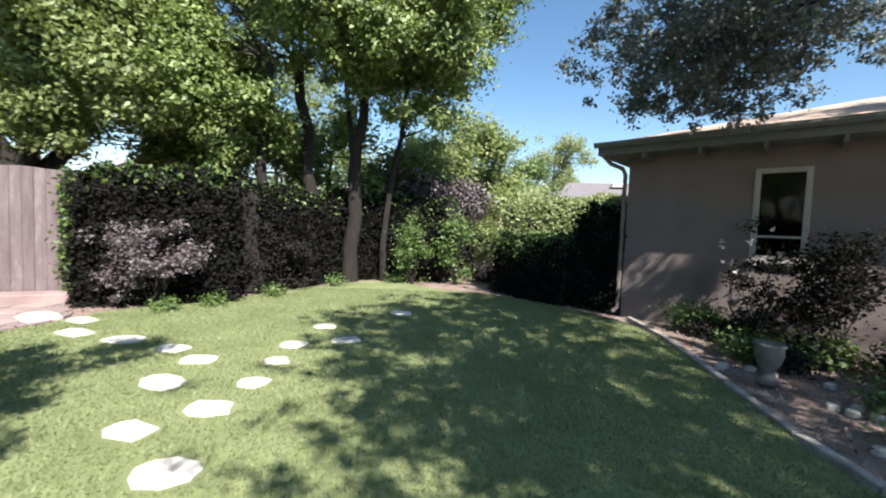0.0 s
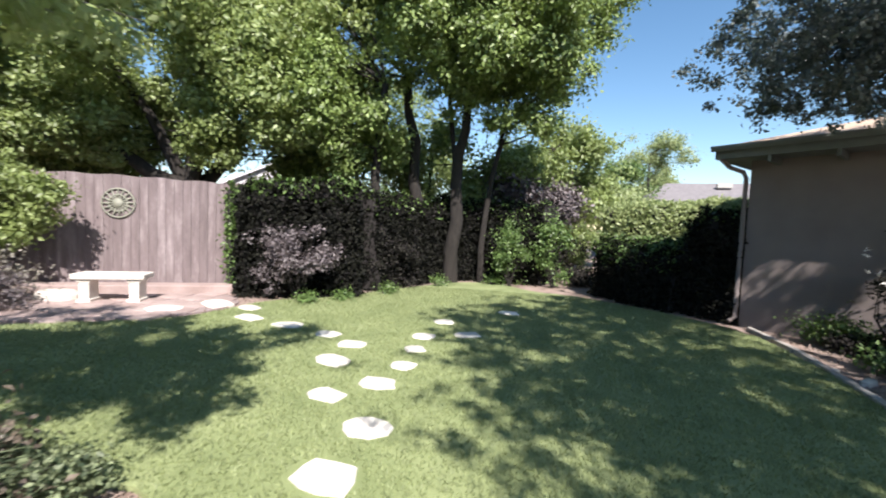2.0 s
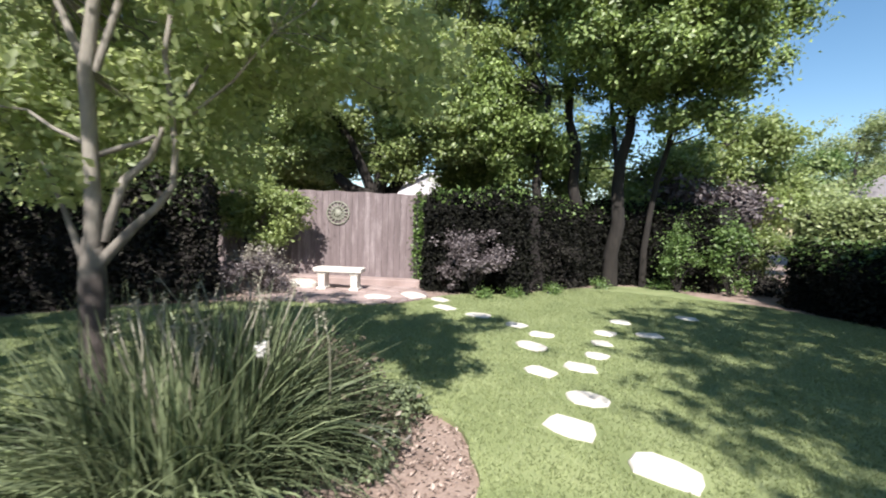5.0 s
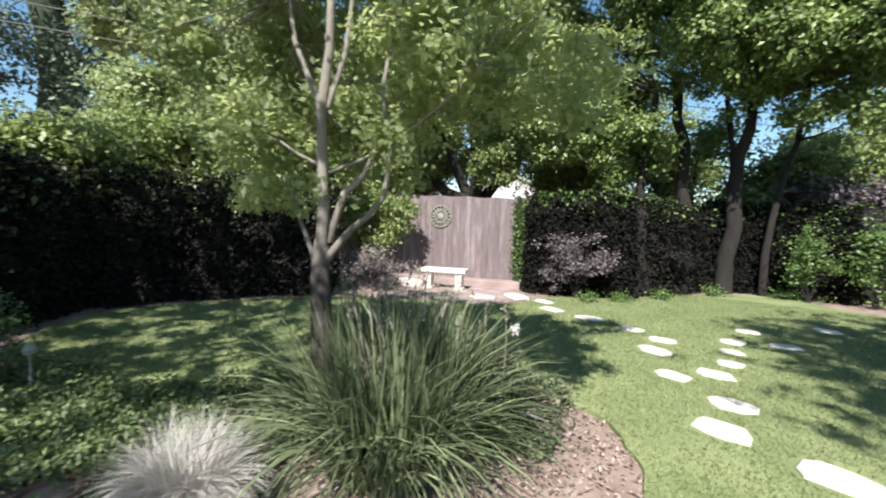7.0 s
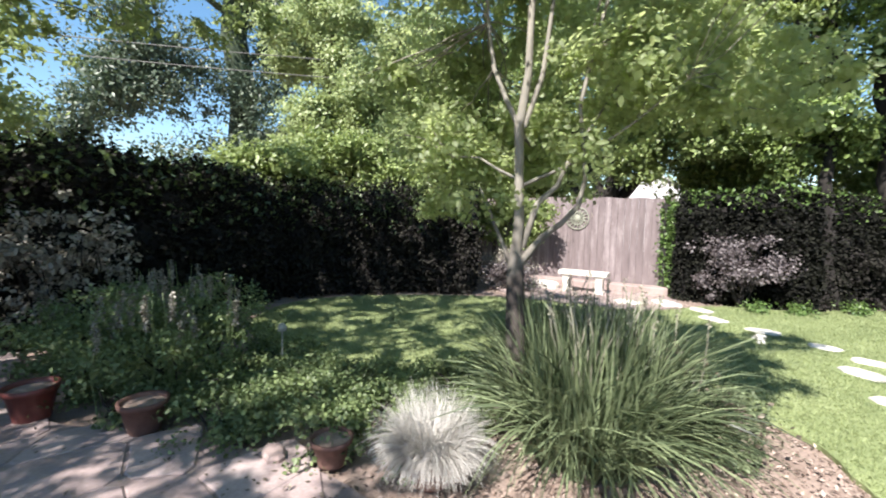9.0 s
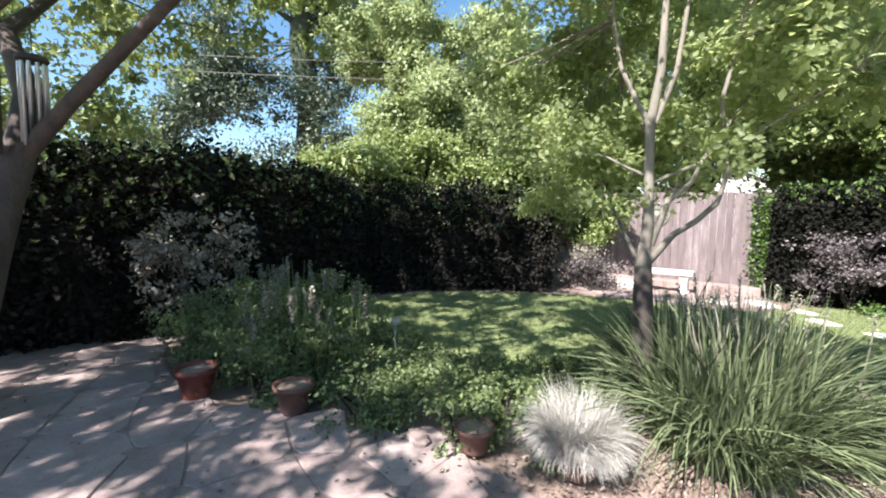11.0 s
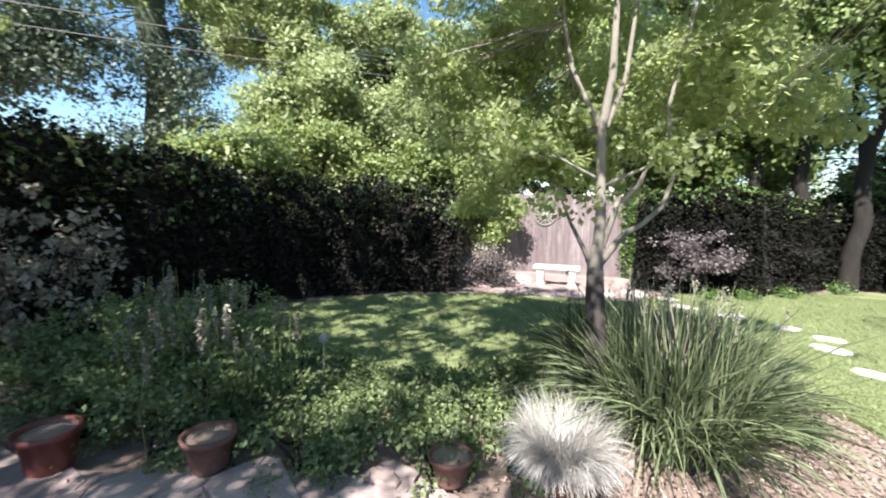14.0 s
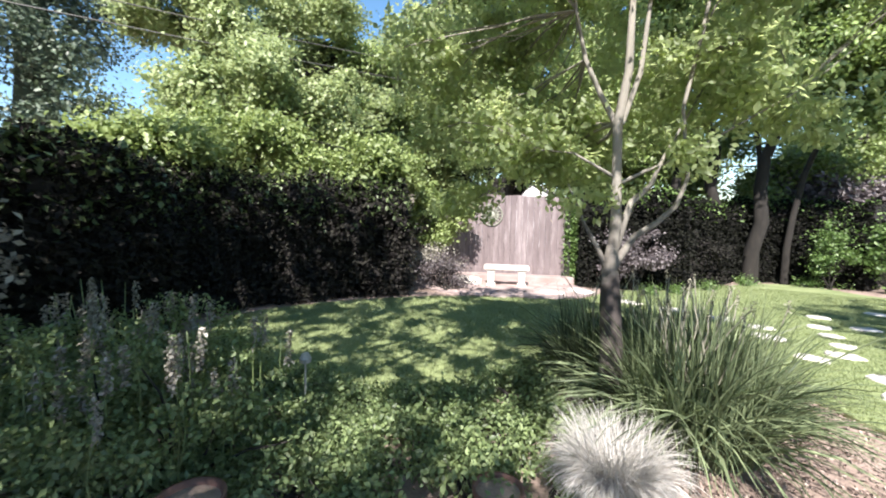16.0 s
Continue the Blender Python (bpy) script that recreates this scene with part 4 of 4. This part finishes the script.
def tuft(name, label, at, n, r, length, width, mat, lean=(0.1, 1.2), droop=1.0, category="plant", stalks=0, group="", flowers=()):
    t = empty(name, at, 0, label, category, group)
    V, F = blade_arrays(n, r, length, width, lean, droop)
    mesh_object("strap_foliage", V, F, mat, t)
    for k in range(stalks):
        a, s = random.uniform(0, 6.28), random.uniform(.05, .42)
        h = random.uniform(.78, 1.06)
        V, F = tubes([bend((0, 0, 0), (s * math.cos(a), s * math.sin(a), h), .006, .004, 6, .08, k)], 5)
        mesh_object("stalk", V, F, L_STALK, t, True)
        p = np.array([[s * math.cos(a), s * math.sin(a), h]]) + rng.normal(size=(26, 3)).clip(-1.5, 1.5) * np.array([.007, .007, .028])
        V, F = leaf_arrays(p, .017)
        mesh_object("seed_head", V, F, L_STALK, t)
    for tip in flowers:
        V, F = tubes([bend((0, 0, 0), tip, .006, .004, 8, .1, 3)], 5)
        mesh_object("stalk", V, F, L_STRAP, t, True)
        V, F = leaf_arrays(np.array([tip]) + rng.normal(size=(46, 3)).clip(-1.6, 1.6) * .009, .015)
        mesh_object("flower_head", V, F, L_FLOWER, t)
    return t


tuft("lily_clump", "large arching strap-leaved lily clump with seed stalks", (-3.03, -.27, 0), 1650, .40, 1.03, .0145, L_STRAP, (.0, 1.35), .95, stalks=22, flowers=((1.0, -.32, 1.05),))
tuft("lily_clump", "strap-leaved lily clump beside the tree trunk", (-3.15, .2, 0), 1000, .36, .95, .014, L_STRAP_SHADED, (.0, 1.4), .9, stalks=12)
tuft("lily_clump", "strap-leaved lily clump at the lawn edge, leaves coloured darker for shade", (-3.75, .3, 0), 800, .34, .9, .014, L_STRAP_SHADED, (.0, 1.4), .9, stalks=10)
tuft("lily_clump", "lower strap-leaved clump among dry seed heads, coloured darker for shade", (-2.75, .3, 0), 520, .26, .60, .013, L_STRAP_SHADED, (.0, 1.4), .95, stalks=1)
tuft("white_grass", "bleached white fountain grass mound in a clay pot", (-3.3, -1.3, .16), 4200, .16, .36, .0032, L_WHITE, (.3, 2.1), 1.15)

# ---- pots ----


def pot(label, at, r, h, mat):
    t = empty("flower_pot", at, 0, label, "flower pot", "pots at the patio edge")
    V, F = lathe([(0, 0), (r * .66, 0), (r * .7, .02), (r * .95, h * .84), (r * 1.06, h * .84), (r * 1.08, h), (r * .97, h), (r * .92, h * .88), (r * .9, h * .86)], 22)
    mesh_object("pot_body", V, F, mat, t, True)
    V, F = lathe([(r * .91, h * .87), (r * .5, h * .9), (0, h * .9)], 22)
    mesh_object("potting_soil", V, F, M_SOIL, t)
    return t


pot("terracotta pot holding the white grass mound", (-3.3, -1.3, 0), .17, .19, M_TERRA)
pot("low terracotta pot beside the salvia", (-4.80, -2.66, 0), .14, .22, M_TERRA)
pot("dark red glazed pot at the patio edge", (-5.4, -3.32, 0), .15, .25, M_RED)
pot("small clay pot with young green plant", (-3.75, -1.72, 0), .12, .17, M_TERRA)

# ---- bedding plants ----
BEDS = [(-4.45, -2.25, .36, .17), (-5.15, -2.85, .38, .20), (-5.75, -3.15, .4, .22), (-6.35, -3.2, .45, .3), (-4.95, -1.5, .4, .13), (-5.5, -1.6, .36, .16), (-3.55, -1.35, .2, .1), (-4.7, -2.15, .45, .14), (-5.3, -2.55, .55, .36), (-5.9, -2.75, .5, .38), (-5.2, -1.95, .45, .13), (-6.1, -2.1, .55, .36), (-4.35, -1.65, .38, .16), (-4.0, -1.2, .38, .14), (-4.6, -1.2, .4, .12), (-3.9, -1.75, .25, .2),
        (-3.7, -.9, .3, .16), (-4.2, -.5, .35, .16), (-6.6, -2.7, .5, .34), (-2.55, .35, .3, .14), (-2.75, .9, .32, .16), (-3.3, .9, .35, .15), (-4.0, .1, .35, .18)]
for i, (x, y, r, h) in enumerate(BEDS):
    shrub("bedding_plant", "low leafy green bedding plant" if h < .25 else "bushy green salvia beside the patio", (x, y, 0), (r * 1.1, r * 1.1, h * .7 if h < .25 else h * 1.1), (L_STRAP if x > -3.5 and y > 0 else L_LOW) if h < .25 else L_PLANT, int(10000 * r), .036, 9, M_BARK, 0, "plant", 36, .085, .3)
for i in range(60):
    x, y = -5.85 + random.uniform(-.95, .95), -2.45 + random.uniform(-.55, .55)
    h = random.uniform(.66, .98)
    t = empty("salvia_spike", (x, y, 0), 0, "upright pale flower spike of the salvia", "flower", "salvia flower spikes")
    V, F = tubes([bend((0, 0, 0), (random.uniform(-.08, .08), random.uniform(-.08, .08), h), .006, .003, 5, .04, i)], 5)
    mesh_object("stalk", V, F, L_PLANT, t, True)
    p = np.stack([rng.normal(size=90).clip(-1.5, 1.5) * .010, rng.normal(size=90).clip(-1.5, 1.5) * .010, np.linspace(h - .2, h, 90)], 1)
    V, F = leaf_arrays(p, .024)
    mesh_object("flower_head", V, F, L_GREYLEAF, t)
shrub("variegated_shrub", "pale-leaved open shrub in front of the dark hedge", (-7.1, -3.35, 0), (.62, .62, .80), L_GREYLEAF, 3200, .06, 16, clump=.10)
shrub("smoke_shrub", "low plum-grey shrub before the ivy hedge", (-4.45, 6.25, 0), (.78, .5, .58), L_PURPLE, 5200, .055, 14, lift=.12, clump=.13)
shrub("gap_shrub", "small yellow-green shrub at the lawn's end", (-.7, 9.7, 0), (.42, .40, .82), L_HEDGE, 3000, .06, 8)
shrub("lawn_end_shrub", "dark rounded shrub under the back trees", (-3.2, 8.2, 0), (.7, .6, .55), L_SHADE, 3200, .06, 10)
shrub("bench_shrub", "pale dry shrub beside the stone bench", (-8.1, 4.1, 0), (.75, .55, .42), L_GREYLEAF, 3800, .05, 12)
shrub("bench_shrub", "low purplish shrub by the bench", (-7.6, 3.6, 0), (.6, .5, .36), L_PURPLE, 2600, .05, 10)
shrub("climber", "bright green climber spilling over the fence", fence_at(-.2, .45, 0), (1.4, .5, .74), L_TREE, 16000, .085, 12, lift=.85, clump=.18)
# Added strip: the ivy block's sunlit edge, made with a lighter leaf colour.
hedge("lit_ivy_edge", "strip of green ivy at the hedge end, leaf colour lightened as if sunlit", [(-5.98, 6.42), (-5.86, 6.7)], .07, 1.9, L_HEDGE, .08, 2600, seed=12, shag=.16, rough=.1, tips=120, reach=.15, category="ivy")
for i, (x, y) in enumerate(((-4.2, 5.95), (-3.7, 6.4), (-3.2, 7.4), (-2.4, 8.9), (-1.2, 9.8))):
    shrub("border_plant", "small leafy border plant at the lawn edge", (x, y, 0), (.22, .2, .09), L_HEDGE, 500, .05, 4, category="plant")
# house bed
for i, (x, y, r, h, m) in enumerate(((4.55, 4.9, .45, .75, L_DEEP_SHADE), (4.95, 4.95, .32, .75, L_DEEP_SHADE), (3.75, 5.9, .35, .2, L_HEDGE), (4.2, 4.5, .4, .14, L_HEDGE), (4.9, 3.6, .5, .25, L_SHADE), (3.6, 4.6, .3, .12, L_HEDGE), (4.3, 3.1, .4, .2, L_PLANT), (3.3, 2.6, .22, .18, L_YELLOW), (5.9, 3.3, .5, .8, L_DEEP_SHADE))):
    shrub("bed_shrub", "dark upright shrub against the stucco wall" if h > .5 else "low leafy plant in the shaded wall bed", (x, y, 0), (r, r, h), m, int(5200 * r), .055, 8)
t = shrub("flowering_climber", "thin climber with small white flowers by the window", (4.15, 5.35, 0), (.42, .32, .8), L_DEEP_SHADE, 1500, .05, 9, clump=.1)
for k in range(24):
    p = rng.uniform(-1, 1, 3) * np.array([.40, .30, .52]) + np.array([0, 0, 1.05])
    V, F = leaf_arrays(p + rng.normal(size=(7, 3)) * .004, .045)
    mesh_object("flower", V, F, L_FLOWER, t)
st = empty("garden_statue", (3.2, 3.9, 0), .4, "small weathered grey stone urn standing in the bed", "garden ornament")
V, F = lathe([(a * .72, b * .78) for a, b in ((0, 0), (.13, 0), (.14, .05), (.10, .09), (.07, .16), (.13, .26), (.17, .38), (.16, .46), (.19, .5), (.16, .52), (.12, .47), (0, .44))], 20)
mesh_object("urn_body", V, F, M_STATUE, st, True)

# ---- wind chime ----
wc = empty("wind_chime", (-5.95, -4.35, 2.62), 0, "silver tube wind chime hanging from the patio tree limb", "wind chime")
V, F = lathe([(0, .03), (.09, .025), (.10, 0), (.09, -.015), (0, -.015)], 18)
mesh_object("top_disc", V, F, M_IRON, wc, True)
V, F = tubes([[((0, 0, .02), .004), ((0, 0, .30), .004)]], 5)
mesh_object("cord", V, F, M_IRON, wc)
for k in range(10):
    a = k * .628
    V, F = tubes([[((.075 * math.cos(a), .075 * math.sin(a), -.03), .0125), ((.075 * math.cos(a), .075 * math.sin(a), -.42 - .025 * k), .0125)]], 8)
    mesh_object("tube", V, F, M_CHIME, wc, True)
# small things in the bed
lamp = empty("path_light", (-5.35, -1.63, 0), 0, "thin pale garden stake light among the salvia", "garden light")
V, F = tubes([[((0, 0, 0), .008), ((0, 0, .42), .008)]], 6)
mesh_object("stake", V, F, M_TRIM, lamp)
V, F = lathe([(.0, .42), (.04, .42), (.045, .45), (.02, .49), (0, .49)], 12)
mesh_object("cap", V, F, M_TRIM, lamp)
for i, (x, y, r) in enumerate(((-5.58, -1.3, .2), (-5.1, -1.55, .16), (-4.0, -2.0, .12))):
    s = part("bed_stone", slab(blob(9, r, r * .6, .12, 50 + i), -.03, .05, .015), M_PAVE)
    s.location = (x, y, 0)
    tagged(s, "flat pale stone lying among the bed plants", "stone", "stones in the bed")

# ---- grass blades over the lawn ----
n = 440000
xy = np.stack([rng.uniform(-8.8, 3.0, n), rng.uniform(-1.7, 8.7, n)], 1)
keepers = inside(LAWN, xy)
for x, y, rx, ry in STONES:
    keepers &= ((xy[:, 0] - x) / rx) ** 2 + ((xy[:, 1] - y) / ry) ** 2 > .85
xy = xy[keepers]
n = len(xy)
a = rng.uniform(0, 2 * np.pi, n)
h = rng.uniform(.012, .032, n)
b = np.stack([xy[:, 0], xy[:, 1], np.zeros(n)], 1)
s = np.stack([np.cos(a), np.sin(a), np.zeros(n)], 1) * .0045
tip = b + np.stack([rng.normal(size=n) * .012, rng.normal(size=n) * .012, h], 1)
V = np.stack([b - s, b + s, tip], 1).reshape(-1, 3)
g = mesh_object("grass", V, np.arange(3 * n).reshape(-1, 3), M_BLADE)
tagged(g, "short mown grass blades of the lawn", "grass", kind="stuff")

flagstones()

rock = part("garden_rock", slab(rounded(blob(8, .34, .22, .15, 77), 1), -.03, .14, .05), M_STONE)
rock.location = (-7.75, 4.75, 0)
tagged(rock, "low pale rounded rock beside the bench", "rock")

# ---- mulch chips ----
n = 9000
xy = np.stack([rng.uniform(-3.6, -1.2, n), rng.uniform(-2.0, 1.9, n)], 1)
xy2 = np.stack([rng.uniform(-8.5, -4.5, 5000), rng.uniform(3.2, 6.6, 5000)], 1)
xy3 = np.stack([rng.uniform(2.7, 5.2, 5000), rng.uniform(1.5, 6.4, 5000)], 1)
xy = np.concatenate([xy, xy2, xy3])
xy = xy[~inside(LAWN, xy) & ~inside(PATIO, xy)]
pts = np.concatenate([xy, np.full((len(xy), 1), -.022) + rng.uniform(0, .012, (len(xy), 1))], 1)
V, F = leaf_arrays(pts, .035, up=3.0, width=.5)
V[:, 2] = np.maximum(V[:, 2], -.03)
g = mesh_object("mulch_chips", V, F, material("bark_chip", [(0.2, (0.13, 0.09, 0.072)), (0.5, (0.27, 0.20, 0.17)), (0.8, (0.44, 0.355, 0.31))], 9, .95, .3, island=.7))
tagged(g, "loose reddish tan bark mulch chips on the soil", "mulch", kind="stuff")

# ---- fallen leaves on the patio and in the bed ----
xy = np.concatenate([np.stack([rng.uniform(-6.8, -1.6, 420), rng.uniform(-4.6, -1.6, 420)], 1), np.stack([rng.uniform(-6.0, -2.6, 900), rng.uniform(-2.4, .3, 900)], 1)])
xy = xy[~inside(LAWN, xy)]
on_patio = inside(PATIO, xy)
pts = np.concatenate([xy, np.where(on_patio, .018, -.012)[:, None]], 1)
V, F = leaf_arrays(pts, .034, up=4.0, width=.55)
V[:, 2] = np.maximum(V[:, 2], np.repeat(np.where(on_patio, .016, -.02), 4))
g = mesh_object("fallen_leaves", V, F, L_BROWN)
tagged(g, "small dry brown leaves fallen on the patio and bed", "leaf litter", kind="stuff")

# ---- pale paving by the bench ----
PAVE = rounded([(-9.3, 4.6), (-8.6, 3.7), (-7.4, 3.35), (-6.5, 3.75), (-5.6, 4.15), (-5.15, 4.7), (-5.0, 5.5), (-5.5, 6.0), (-6.0, 6.25)])
tagged(part("bench_court", slab(PAVE, -.06, -.008), M_GROUT), "sandy bed under the pale paving by the bench", "paving", kind="structure")
court = empty("court_paving", (0, 0, 0), 0, "pale pinkish stone paving in full sun by the bench", "paving")
court["kind"] = "structure"
for i in range(-20, -9):
    for j in range(6, 15):
        c = Vector((i * .46 + random.uniform(-.04, .04), j * .46 + .1 + random.uniform(-.04, .04)))
        if inside(PAVE, np.array([[c.x, c.y]]))[0]:
            p = part("paver", slab(blob(8, .225, .225, .05, i * 31 + j, .8), -.03, .01 + random.uniform(0, .004), .008), M_PAVE, court)
            p.location = (c.x, c.y, 0)

# ---- ground cover added to darken the wall bed, where shade falls ----
for i in range(14):
    x, y = 3.35 + random.uniform(0, 1.9), 2.3 + random.uniform(0, 3.4)
    if x < 3.13 + (7.04 - y) * .95 - .3:
        shrub("ground_cover_plant", "low ground cover added to darken the shaded wall bed", (x, y, 0), (.3, .3, random.uniform(.08, .16)), L_SHADE if i % 3 else L_HEDGE, 900, .05, 4, category="plant")

# ---- pale gabled outbuilding beyond the fence ----
gb = empty("neighbour_shed", (-13.2, 18.9, 0), radians(33), "pale grey gabled outbuilding beyond the board fence", "shed")
bm = bmesh.new()
pr = [(-2.2, -.05), (2.2, -.05), (2.2, 3.15), (0, 4.25), (-2.2, 3.15)]
fr = [bm.verts.new((x, 0, z)) for x, z in pr]
bk = [bm.verts.new((x, 4, z)) for x, z in pr]
bm.faces.new(fr)
bm.faces.new(bk[::-1])
for i in range(5):
    bm.faces.new((fr[i], fr[(i + 1) % 5], bk[(i + 1) % 5], bk[i]))
part("wall", bm, material("pale_lavender_paint", [(0.3, (0.50, 0.48, 0.52)), (0.7, (0.62, 0.60, 0.63))], 3, .8, .2), gb)
for sx in (-1, 1):
    bm = bmesh.new()
    q = [(sx * 2.5, 3.01), (sx * .0, 4.26), (sx * .0, 4.36), (sx * 2.5, 3.11)]
    a = [bm.verts.new((x, -.2, z)) for x, z in q]
    b = [bm.verts.new((x, 4.2, z)) for x, z in q]
    bm.faces.new(a)
    bm.faces.new(b[::-1])
    for i in range(4):
        bm.faces.new((a[i], a[(i + 1) % 4], b[(i + 1) % 4], b[i]))
    part("roof_slope", bm, M_PALE_ROOF, gb, "pale sunlit shingle slope")

shrub("dry_plant", "clump of dry brown seed heads beside the lily", (-3.25, .75, 0), (.42, .38, .24), L_BROWN, 2200, .05, 16, category="plant")
shrub("dry_plant", "clump of dry brown seed heads near the lawn", (-2.65, .55, 0), (.26, .24, .16), L_BROWN, 1100, .045, 12, category="plant")

# ---- growth that closes the view at the lawn's end ----
for x, y, r_, h_, m_, nm_ in ((.7, 11.6, .6, .62, L_SHADE, "dark leafy shrub closing the gap between the hedges"), (1.35, 12.4, .7, .75, L_TREE, "green leafy shrub beyond the gap between the hedges"), (.3, 12.6, .7, .8, L_TREE, "green leafy shrub beyond the gap between the hedges"), (.95, 10.6, .32, .2, L_SHADE, "low dark plant at the mouth of the garden gap"), (.35, 10.0, .38, .85, L_HEDGE, "bright green upright shrub at the hedge end")):
    shrub("gap_shrub", nm_, (x, y, 0), (r_, r_, h_), m_, int(5200 * r_), .08, 8, clump=.2)

for i in range(16):
    x, y = 3.0 + random.uniform(0, 1.1), 2.2 + random.uniform(0, 2.9)
    s = part("bed_cobble", slab(blob(7, .055, .045, .15, 300 + i), -.03, .03, .012), M_STONE)
    s.location = (x, y, -.01)
    tagged(s, "small pale rounded stone in the shaded wall bed", "stone", "small stones in the wall bed")
